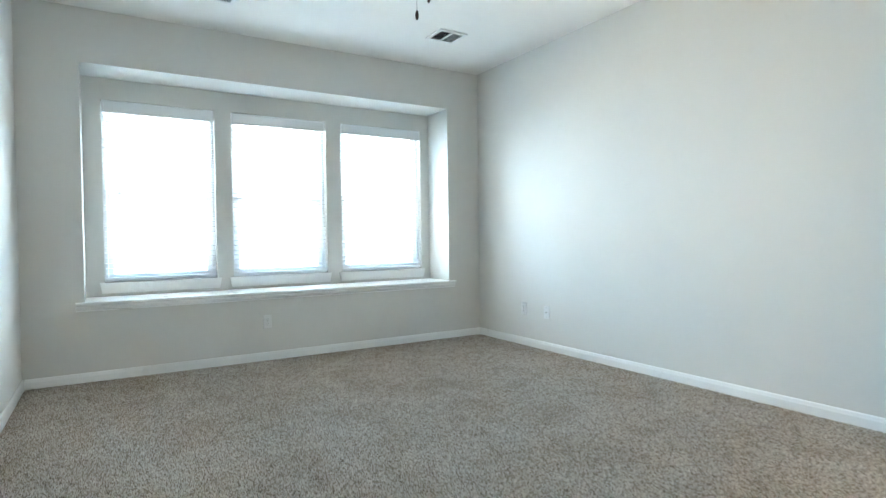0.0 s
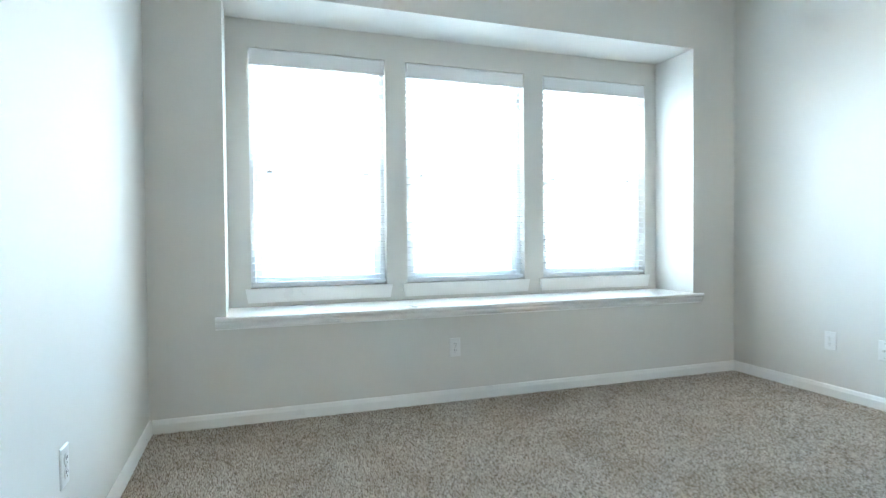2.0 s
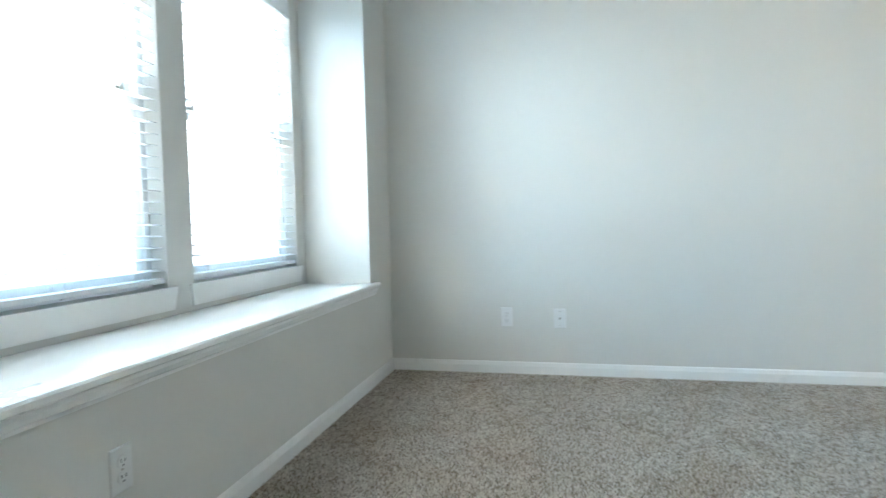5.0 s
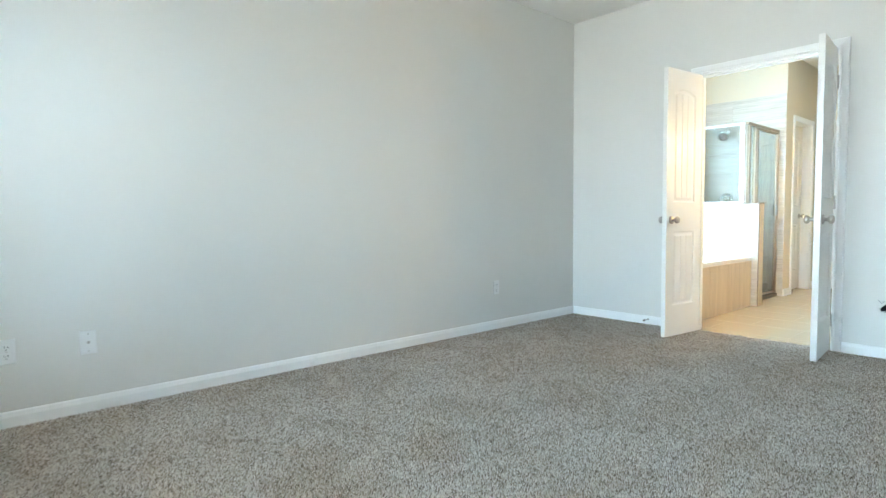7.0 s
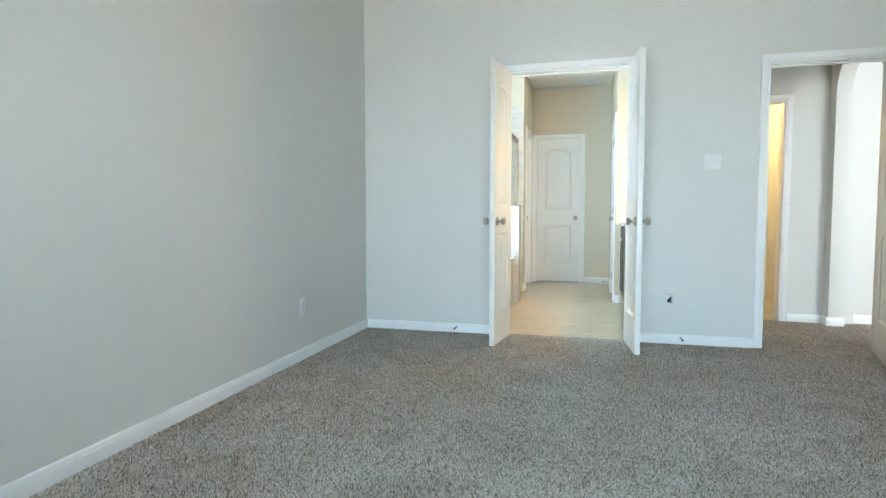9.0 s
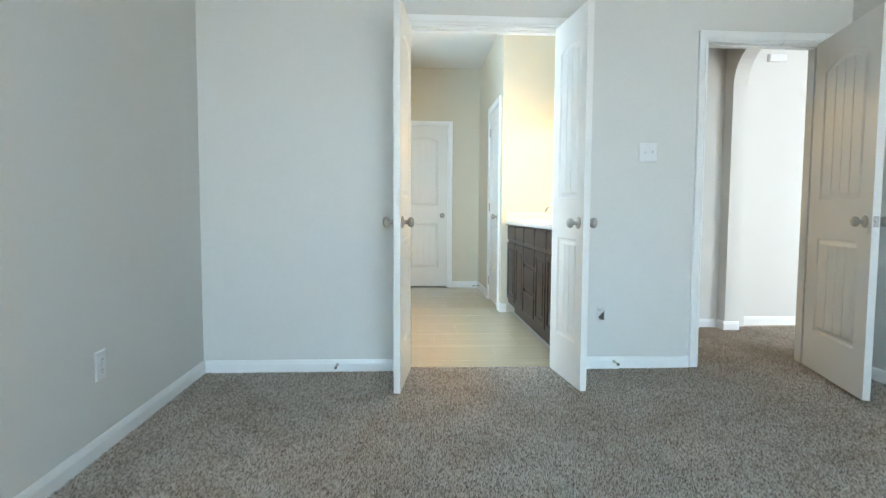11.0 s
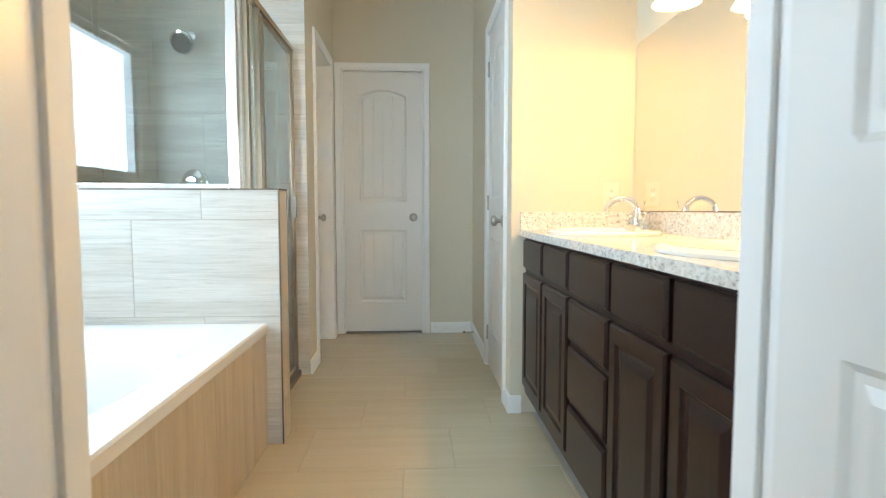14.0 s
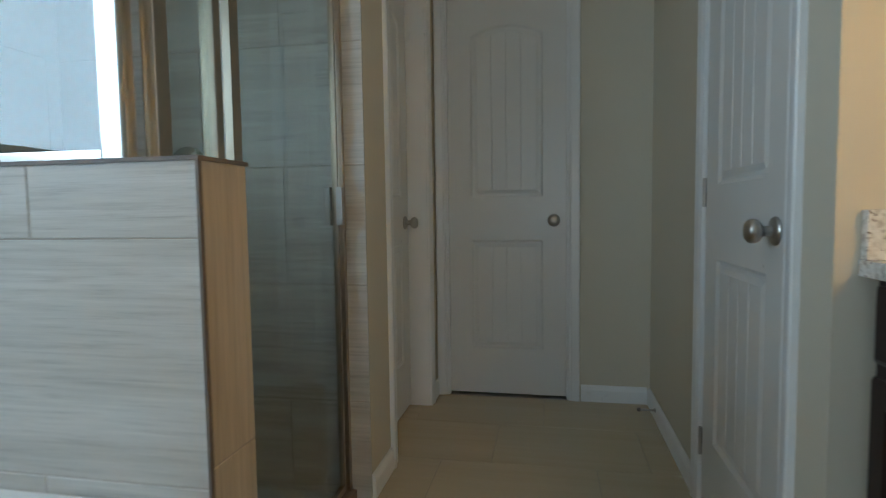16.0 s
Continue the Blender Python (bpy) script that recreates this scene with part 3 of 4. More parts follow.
for i, (a, b_) in enumerate(WINDOW_X):
    window_unit(i + 1, a, b_)
    blind(a, b_)
    ap = mesh_object("window_apron", loft([[(a - 0.034, 5.45, 0.700), (b_ + 0.034, 5.45, 0.700), (b_ + 0.018, 5.45, 0.612), (a - 0.018, 5.45, 0.612)],
                                          [(a - 0.034, 5.432, 0.700), (b_ + 0.034, 5.432, 0.700), (b_ + 0.018, 5.438, 0.612), (a - 0.018, 5.438, 0.612)]]), TRIM)
    tagged(ap, "white painted apron board under a window", "trim", kind="structure")

tagged(mesh_object("backdrop", boxes((-25, 14.0, -0.3, 25, 14.05, 15.0)), SKYGLOW), "bright hazy sky beyond the windows", "sky", kind="structure")

# bathroom window: frosted pane in a white frame
bw = thing("window_4", (0.12, -1.42, 1.16), 0, "frosted bathroom window in a white frame above the bathtub", "window", kind="structure")
part("window_frame", grid_solid((0.03, 0, 0), (0.13, 1.12, 0.83), [((-1, 0.045, 0.045), (1, 1.075, 0.785))]), VINYL, bw)
part("pane", boxes((0.10, 0.04, 0.04, 0.106, 1.08, 0.79)), FROSTED, bw)
fw = thing("window_5", (-6.15, 3.0, 0.7), 0, "white framed window of the front room", "window", kind="structure")
part("window_frame", grid_solid((0, 0.02, 0), (1.9, 0.08, 1.6), [((0.05, -1, 0.05), (0.93, 1, 1.55)), ((0.97, -1, 0.05), (1.85, 1, 1.55))]), VINYL, fw)


# ---------------------------------------------------------------- doors
def spaced(marks, fine):
    """Rising coordinates that follow the marks, none further apart than fine."""
    out = []
    for a, b in zip(marks, marks[1:]):
        n = max(1, int(math.ceil((b - a) / fine)))
        out += [a + (b - a) * i / n for i in range(n)]
    return out + [marks[-1]]


def door_mesh(w, h, t=0.035, planks=3, groove=True):
    """Two-panel moulded door, arched upper panel with plank grooves, both faces shaped. Hinge edge at x = 0, one face at y = 0, the other at y = t."""
    side = 0.115 if w > 0.5 else 0.088
    panels = ((side, w - side, 0.235, 0.80, 0.0), (side, w - side, 1.02, h - 0.14, min(0.055, w * 0.085)))
    def depth(x, z):
        for x0, x1, z0, z1, rise in panels:
            c = (x0 + x1) / 2
            top = z1 - rise * ((x - c) / ((x1 - x0) / 2)) ** 2 if rise else z1
            slope = 1 / math.sqrt(1 + (2 * rise * (x - c) / ((x1 - x0) / 2) ** 2) ** 2)
            d = min(x - x0, x1 - x, z - z0, (top - z) * slope)
            if d <= 0:
                continue
            if d < 0.010:
                return -0.008 * d / 0.010
            if d < 0.020:
                return -0.008
            if d < 0.036:
                return -0.008 + 0.006 * (d - 0.020) / 0.016
            g = 0.0
            if groove:
                step = (x1 - x0 - 0.072) / planks
                u = (x - x0 - 0.036) / step
                if 0.2 < u < planks - 0.2 and abs(u - round(u)) * step < 0.0026 and d > 0.037:
                    g = -0.0035
            return -0.002 + g
        return 0.0
    x0, x1 = panels[0][0], panels[0][1]
    marks = [0, x0]
    marks += [x0 + d for d in (0.010, 0.020, 0.036)]
    step = (x1 - x0 - 0.072) / planks
    for k in range(1, planks):
        c = x0 + 0.036 + k * step
        marks += [c - 0.0036, c - 0.0020, c + 0.0020, c + 0.0036]
    marks += [x1 - d for d in (0.036, 0.020, 0.010)] + [x1, w]
    xs = spaced(marks, 0.022)
    zm = [0]
    for a, b, c, d, rise in panels:
        zm += [c, c + 0.010, c + 0.020, c + 0.036, c + 0.040]
        zm += [d - rise - 0.05, d] if rise else [d - 0.040, d - 0.036, d - 0.020, d - 0.010, d]
    zs = []
    for a, b in zip(zm, zm[1:]):
        fine = 0.005 if a >= panels[1][3] - panels[1][4] - 0.06 and b <= panels[1][3] + 0.001 else 0.2
        n = max(1, int(math.ceil((b - a) / fine)))
        zs += [a + (b - a) * i / n for i in range(n)]
    zs += [panels[1][3], h]
    verts, faces = [], []
    nx, nz = len(xs), len(zs)
    for side_ in (0, 1):
        for z in zs:
            for x in xs:
                d = depth(x, z)
                verts.append((x, -d if side_ == 0 else t + d, z))
    for s in (0, 1):
        o = s * nx * nz
        for j in range(nz - 1):
            for i in range(nx - 1):
                q = (o + j * nx + i, o + j * nx + i + 1, o + (j + 1) * nx + i + 1, o + (j + 1) * nx + i)
                faces.append(q if s == 0 else q[::-1])
    o = nx * nz
    for i in range(nx - 1):
        for j in (0, nz - 1):
            a = j * nx + i
            faces.append((a, a + 1, o + a + 1, o + a) if j else (a, o + a, o + a + 1, a + 1))
    for j in range(nz - 1):
        for i in (0, nx - 1):
            a = j * nx + i
            faces.append((a, a + nx, o + a + nx, o + a) if i == 0 else (a, o + a, o + a + nx, a + nx))
    me = bpy.data.meshes.new("door")
    me.from_pydata(verts, [], faces)
    me.materials.append(DOORPAINT)
    return me


KNOB = ((0.0, 0.0), (0.031, 0.0), (0.032, 0.003), (0.030, 0.007), (0.024, 0.010), (0.013, 0.012), (0.0115, 0.016), (0.0115, 0.026), (0.014, 0.030), (0.021, 0.034), (0.0262, 0.041), (0.0275, 0.049), (0.0255, 0.056), (0.0195, 0.0615), (0.010, 0.064), (0.0, 0.0645))


def door(name, w, h, at, turn, label, flip=False, knob_z=0.905, hinges=(), latch=True, knobs=(0, 1), t=0.035, planks=3):
    """A hung door. flip mirrors it, so that the hinge knuckles sit on the other hand."""
    ob = new(name, door_mesh(w, h, t, planks))
    tagged(ob, label, "door", "interior doors", "structure")
    m = pose(*at, 0, 0, turn)
    if flip:
        me = ob.data
        for v in me.vertices:
            v.co.y = -v.co.y
        me.flip_normals()
    ob.matrix_world = m
    s = -1 if flip else 1
    for k in knobs:
        bm = lathe([(max(r, 0.0004), d) for r, d in KNOB], 30, "y")
        y, way = (0, -1) if k == 0 else (t, 1)
        bmesh.ops.transform(bm, verts=bm.verts[:], matrix=Matrix.Translation((w - 0.062, s * y, knob_z)) @ Matrix.Diagonal((1, s * way, 1, 1)))
        part("door_knob", bm, NICKEL, ob, "round brushed nickel knob", True)
    if latch:
        part("latch_plate", boxes((w - 0.0005, s * (t / 2 - 0.0125), knob_z - 0.028, w + 0.0012, s * (t / 2 + 0.0125), knob_z + 0.028), (w, s * (t / 2 - 0.006), knob_z - 0.007, w + 0.009, s * (t / 2 + 0.006), knob_z + 0.007)), NICKEL, ob, "brushed nickel latch plate")
    for z in hinges:
        bm = lathe(((0.0055, -0.045), (0.0055, 0.045)), 12)
        bmesh.ops.transform(bm, verts=bm.verts[:], matrix=Matrix.Translation((-0.004, s * -0.006, z)))
        bmesh.ops.create_cube(bm, size=1, matrix=Matrix.Translation((-0.0012, s * 0.014, z)) @ Matrix.Diagonal((0.0024, 0.03, 0.088, 1)))
        part("hinge", bm, NICKEL, ob, "brushed nickel hinge", False)
    return ob


HINGES = (0.20, 1.0, 1.80)
LEAF = (BATH[1] - BATH[0]) / 2 - 0.003
# the pair at the bathroom, both leaves standing open into the bedroom
door("door_1", LEAF, 2.015, (BATH[1] - 0.002, 0.021, 0.012), 83.2, "white two-panel moulded door leaf, standing open", False, 0.888, HINGES, False, planks=3)
door("door_2", LEAF, 2.015, (BATH[0] + 0.001, 0.021, 0.012), 95.5, "white two-panel moulded door leaf, standing open", True, 0.888, HINGES, False, planks=3)
door("door_3", 0.70, 1.968, (HALL[0] + 0.006, 0.022, 0.012), 75, "white two-panel arched door, open into the bedroom", True, 0.905, HINGES, True, planks=4)
door("door_4", 0.596, 2.018, (-1.092, FAR - 0.055, 0.012), 180, "white two-panel arched closet door, closed", True, 0.90, (), False, (0, 1), planks=4)
door("door_5", 0.618, 1.998, (LIN_X - 0.002, LIN[0] + 0.003, 0.012), 90, "white two-panel linen closet door, closed", False, 0.90, HINGES, False, (0,), planks=4)
door("door_6", 0.614, 1.998, (-0.925, TOI[1] - 0.003, 0.012), -90, "white two-panel toilet room door, closed", False, 0.90, (), False, (0,), planks=4)


# ---------------------------------------------------------------- bedroom fittings
def wall_plate(name, at, turn, kind, label, group):
    """A 70 x 115 mm cover plate; kind: outlet, jack, switch2."""
    w = 0.116 if kind == "switch2" else 0.070
    p = thing(name, at, turn, label, "switch" if kind == "switch2" else "wall outlet", group)
    bm = panel_front(w, 0.115, ((0.0, 0.003), (0.0035, 0.006)))
    bmesh.ops.translate(bm, verts=bm.verts[:], vec=(-w / 2, 0, -0.0575))
    part("cover_plate", bm, IVORY if kind == "gfci" else PLASTIC, p)
    if kind == "outlet":
        for z in (-0.02, 0.02):
            bm = lathe(((0.0165, 0.0), (0.0165, -0.0025), (0.015, -0.0032)), 20, "y")
            bmesh.ops.translate(bm, verts=bm.verts[:], vec=(0, -0.006, z))
            f = part("receptacle_face", bm, PLASTIC, p)
            # Slots are dark slabs on the face, their shade put into the colour
            part("slots", boxes((-0.0075, -0.0099, z - 0.001, -0.0055, -0.009, z + 0.008), (0.0055, -0.0099, z - 0.001, 0.0075, -0.009, z + 0.007), (-0.002, -0.0099, z - 0.011, 0.002, -0.009, z - 0.007)), DARK, f, "dark slabs standing for the shade in outlet slots")
        part("screw", lathe(((0.003, -0.006), (0.0028, -0.0072)), 10, "y"), NICKEL, p)
    elif kind == "gfci":
        f = part("receptacle_face", boxes((-0.0165, -0.0085, -0.033, 0.0165, -0.006, 0.033), bevel=0.001), IVORY, p)
        for z in (-0.021, 0.021):
            part("slots", boxes((-0.0075, -0.0095, z - 0.001, -0.0055, -0.0084, z + 0.007), (0.0055, -0.0095, z - 0.001, 0.0075, -0.0084, z + 0.006), (-0.002, -0.0095, z - 0.009, 0.002, -0.0084, z - 0.005)), EDGE, f, "dark slabs standing for the shade in outlet slots")
        part("test_button", boxes((-0.009, -0.0100, 0.001, 0.009, -0.0084, 0.006)), PLASTIC, f)
        part("reset_button", boxes((-0.009, -0.0100, -0.006, 0.009, -0.0084, -0.001)), PLASTIC, f)
    elif kind == "jack":
        part("socket", lathe(((0.007, -0.006), (0.007, -0.009), (0.0045, -0.009), (0.0045, -0.016)), 14, "y"), NICKEL, p, "metal coaxial socket")
        for z in (-0.042, 0.042):
            part("screw", lathe(((0.003, -0.006), (0.0028, -0.0072)), 10, "y"), NICKEL, p).location = (0, 0, z)
    else:
        for x in (-0.023, 0.023):
            bm = boxes((x - 0.005, -0.0075, -0.012, x + 0.005, -0.006, 0.012))
            bmesh.ops.create_cube(bm, size=1, matrix=Matrix.Translation((x, -0.012, 0.004)) @ Matrix.Rotation(radians(-28), 4, "X") @ Matrix.Diagonal((0.0075, 0.020, 0.012, 1)))
            part("toggle", bm, PLASTIC, p)
            for z in (-0.03, 0.03):
                part("screw", lathe(((0.0026, -0.006), (0.0024, -0.0072)), 10, "y"), PLASTIC, p).location = (x, 0, z)
    return p


wall_plate("wall_outlet", (-2.22, 5.055, 0.328), 0, "outlet", "white duplex outlet under the window sill", "wall outlets")
wall_plate("wall_outlet", (0.0, 4.322, 0.342), -90, "outlet", "white duplex outlet low on the wall", "wall outlets")
wall_plate("coaxial_outlet", (0.0, 4.005, 0.338), -90, "jack", "white cover plate with a coaxial socket", "wall outlets")
wall_plate("wall_outlet", (0.0, 1.088, 0.344), -90, "outlet", "white duplex outlet low on the wall", "wall outlets")
wall_plate("wall_outlet", (-3.91, 3.683, 0.366), 90, "outlet", "white duplex outlet low on the wall", "wall outlets")
wall_plate("light_switch", (-2.657, 0.0, 1.32), 180, "switch2", "white double toggle light switch beside the doorway", "switches")

# torn paper round the unfinished outlet hole
tear = thing("torn_drywall_paper", (HOLE[0], 0.0, HOLE[2]), 0, "ragged white drywall paper over an unfinished outlet hole", "wall damage")
hw, hh = HOLE[1] - HOLE[0], HOLE[3] - HOLE[2]
for pts in (((hw + 0.004, 0.004), (hw + 0.004, hh + 0.004), (hw * 0.05, hh + 0.004), (hw * 0.07, hh * 0.78), (hw * 0.45, hh * 0.55), (hw * 0.78, hh * 0.32), (hw * 0.65, hh * 0.03)),
            ((-0.004, hh * 0.4), (-0.004, hh + 0.004), (hw * 0.03, hh + 0.004), (hw * 0.02, hh * 0.5)),
            ((hw + 0.004, -0.003), (hw + 0.004, 0.003), (hw * 0.3, 0.004), (-0.002, 0.001), (-0.002, -0.003))):
    bm = bmesh.new()
    lo_ = [bm.verts.new((x, 0.0008, z)) for x, z in pts]
    hi_ = [bm.verts.new((x + 0.001, 0.0026 + 0.003 * abs(math.sin(9 * x * 40)), z)) for x, z in pts]
    for i in range(len(pts)):
        j = (i + 1) % len(pts)
        bm.faces.new((lo_[i], lo_[j], hi_[j], hi_[i]))
    ends = [bm.faces.new(lo_[::-1]), bm.faces.new(hi_)]
    bm.normal_update()
    bmesh.ops.triangulate(bm, faces=ends)
    part("paper_flap", bm, WALL, tear)
part("paper_tear", tube([(hw * 0.95, 0.005, hh), (hw * 0.60, 0.0055, hh * 0.74), (hw * 0.32, 0.005, hh * 0.98)], 0.0011), DARK, tear, "black rod drawn along the tear")


def door_stop(at, turn):
    """Spring stop screwed into the baseboard, white rubber tip."""
    d = thing("door_stop", at, turn, "metal spring door stop on the baseboard", "door stop", "door stops")
    coil = [(0.0055, 0.004 + 0.0022 * k) if k % 2 else (0.0044, 0.004 + 0.0022 * k) for k in range(28)]
    part("spring", lathe([(0.010, 0.0), (0.010, 0.004)] + coil, 14, "y"), NICKEL, d, "", True)
    part("rubber_tip", lathe(((0.0075, 0.064), (0.0085, 0.068), (0.0085, 0.076), (0.006, 0.080)), 14, "y"), EDGE, d, "grey rubber tip")
    return d


door_stop((-0.785, 0.014, 0.040), 0)
door_stop((-2.474, 0.014, 0.042), 0)
door_stop((LIN_X + 0.014, -3.46, 0.05), -90)


def ceiling_vent(at, w, h):
    v = thing("ceiling_vent", at, 0, "white louvred ceiling air register with two banks", "air vent", "ceiling vents")
    # Black sheet above the louvres paints the shade of the duct
    part("backing", boxes((0.012, 0.012, -0.003, w - 0.012, h - 0.012, -0.001)), DARK, v, "black sheet standing for the shade in the duct")
    part("frame", grid_solid((0, 0, -0.012), (w, h, -0.0005), [((0.028, 0.03, -1), (w / 2 - 0.008, h - 0.03, 1)), ((w / 2 + 0.008, 0.03, -1), (w - 0.028, h - 0.03, 1))]), PLASTIC, v)
    n = 9
    for side in (0, 1):
        x0, x1 = (0.028, w / 2 - 0.008) if side == 0 else (w / 2 + 0.008, w - 0.028)
        for k in range(n):
            y = 0.03 + (h - 0.06) * (k + 0.5) / n
            bm = bmesh.new()
            bmesh.ops.create_cube(bm, size=1, matrix=Matrix.Translation(((x0 + x1) / 2, y, -0.010)) @ Matrix.Rotation(radians(22 if side == 0 else 42), 4, "X") @ Matrix.Diagonal((x1 - x0, 0.013, 0.0012, 1)))
            part("slat", bm, PLASTIC, v)
    return v


ceiling_vent((-1.01, 4.12, H), 0.27, 0.25)
ceiling_vent((-2.83, 4.20, H), 0.27, 0.25)

# ceiling fan, of which the pull chain hangs into view
fan = thing("ceiling_fan", (-2.12, 2.52, H), 0, "ceiling fan with wooden blades and a pull chain", "ceiling fan")
part("canopy", lathe(((0.07, -0.0005), (0.068, -0.03), (0.03, -0.055)), 28), BRONZE, fan, "", True)
part("downrod", lathe(((0.012, -0.05), (0.012, -0.16)), 14), BRONZE, fan)
part("motor_housing", lathe(((0.03, -0.15), (0.11, -0.17), (0.125, -0.21), (0.11, -0.26), (0.06, -0.275)), 32), BRONZE, fan, "", True)
for k in range(5):
    b5 = part("blade", boxes((0.14, -0.062, -0.232, 0.60, 0.062, -0.225), bevel=0.002), FANWOOD, fan)
    b5.matrix_basis = pose(0, 0, 0, 0, 0, 72 * k + 20) @ pose(0, 0, 0, 9, 0, 0)
part("light_bowl", lathe(((0.07, -0.27), (0.11, -0.28), (0.105, -0.32), (0.06, -0.355), (0.001, -0.365)), 32), PLASTIC, fan, "white glass light bowl", True)
for dx, dy, z in ((-0.011, -0.035, -0.662), (0.095, 0.038, -0.535)):
    part("pull_chain", lathe(((0.0012, -0.27), (0.0012, z)), 8), NICKEL, fan).location = (dx, dy, 0)
    part("chain_fob", lathe(((0.002, z), (0.006, z - 0.006), (0.0085, z - 0.022), (0.007, z - 0.038), (0.002, z - 0.046)), 14), FOB, fan, "dark wooden fob", True).location = (dx, dy, 0)

# small alarm box high on the front room wall
alarm = thing("wall_chime", (-4.22, -1.28, 2.23), 180, "small white chime box high on the wall", "door chime")
part("case", panel_front(0.15, 0.06, ((0, 0.028), (0.006, 0.034))), PLASTIC, alarm)


# ---------------------------------------------------------------- bathroom
def oval(cx, cy, rx, ry, z, n=64, power=2.0):
    out = []
    for i in range(n):
        a = 2 * math.pi * i / n
        c, s = math.cos(a), math.sin(a)
        out.append((cx + rx * math.copysign(abs(c) ** (2 / power), c), cy + ry * math.copysign(abs(s) ** (2 / power), s), z))
    return out


def on_box(cx, cy, x0, y0, x1, y1, z, n=64):
    """Points of a rectangle's edge, met by rays at even angles from (cx, cy)."""
    out = []
    for i in range(n):
        a = 2 * math.pi * (i + 0.0) / n
        c, s = math.cos(a), math.sin(a)
        k = min(((x1 - cx) / c if c > 1e-9 else (x0 - cx) / c if c < -1e-9 else 1e9), ((y1 - cy) / s if s > 1e-9 else (y0 - cy) / s if s < -1e-9 else 1e9))
        out.append((cx + k * c, cy + k * s, z))
    corners = [(x0, y0), (x1, y0), (x1, y1), (x0, y1)]
    for qx, qy in corners:
        i = min(range(n), key=lambda j: (out[j][0] - qx) ** 2 + (out[j][1] - qy) ** 2)
        out[i] = (qx, qy, z)
    return out


TX0, TX1, TY0, TY1 = -1.036, 0.108, -1.612, -0.125
tub = thing("bathtub", (0, 0, 0), 0, "white acrylic drop-in bathtub in a tiled surround", "bathtub")
c = (-0.45, -0.87)
rows = [on_box(*c, TX0, TY0, TX1, TY1, 0.468), on_box(*c, TX0, TY0, TX1, TY1, 0.500), on_box(*c, TX0 + 0.006, TY0 + 0.002, TX1 - 0.002, TY1 - 0.002, 0.507)]
rows += [oval(*c, 0.475, 0.64, 0.507, power=2.6), oval(*c, 0.462, 0.628, 0.503, power=2.6), oval(*c, 0.445, 0.61, 0.480, power=2.5), oval(*c, 0.405, 0.55, 0.30, power=2.4), oval(*c, 0.36, 0.48, 0.16, power=2.4), oval(*c, 0.29, 0.40, 0.105, power=2.4), oval(*c, 0.10, 0.14, 0.098)]
bm = loft(rows, cap=False)
bm.verts.ensure_lookup_table()
bm.faces.new([bm.verts[len(bm.verts) - 64 + i] for i in range(64)])
part("basin", bm, ACRYLIC, tub, "", True)
part("drain", lathe(((0.03, 0.0), (0.03, 0.004), (0.022, 0.005)), 20), CHROME, tub, "chrome drain").location = (-0.45, -0.62, 0.099)

MESHES = {}


def tile_piece(parent, lo, hi, material, face):
    """One tile as a chamfered slab; face: (axis, sign) of its outer side. Alike sizes share a mesh."""
    g = 0.0013
    size = tuple(round(hi[i] - lo[i] - (2 * g if i != face[0] else 0), 4) for i in range(3))
    if min(size) < 0.004:
        return None
    key = (size, face, material.name)
    if key not in MESHES:
        ax, sg = face
        b, cc = (ax + 1) % 3, (ax + 2) % 3
        loops = []
        for depth, inset in ((-0.5, 0.0), (0.5 - 0.0012 / size[ax], 0.0), (0.5, 0.0012)):
            row = []
            for u, v in ((-1, -1), (1, -1), (1, 1), (-1, 1)):
                p = [0, 0, 0]
                p[ax] = sg * depth * size[ax]
                p[b] = u * (size[b] / 2 - inset)
                p[cc] = v * (size[cc] / 2 - inset)
                row.append(p)
            loops.append(row)
        bm = loft(loops)
        bmesh.ops.recalc_face_normals(bm, faces=bm.faces[:])
        me = bpy.data.meshes.new("tile")
        bm.to_mesh(me)
        bm.free()
        me.materials.append(material)
        MESHES[key] = me
    ob = new("tile", MESHES[key])
    ob.location = [(lo[i] + hi[i]) / 2 for i in range(3)]
    ob.parent = parent
    return ob


def tile_rows(parent, along, across, a_range, b_range, rows, fixed, material, face, skip=None):
    """Courses of tiles on a plane. rows: (b0, b1, first joint, pitch); fixed: (axis, low, high)."""
    for b0, b1, joint, pitch in rows:
        b0c, b1c = max(b0, b_range[0]), min(b1, b_range[1])
        if b1c - b0c < 0.01:
            continue
        k = math.floor((a_range[0] - joint) / pitch)
        a = joint + k * pitch
        while a < a_range[1]:
            a0, a1 = max(a, a_range[0]), min(a + pitch, a_range[1])
            a += pitch
            if a1 - a0 < 0.008:
                continue
            lo, hi = [0, 0, 0], [0, 0, 0]
            lo[along], hi[along], lo[across], hi[across] = a0, a1, b0c, b1c
            lo[fixed[0]], hi[fixed[0]] = fixed[1], fixed[2]
            tile_piece(parent, lo, hi, material, face)


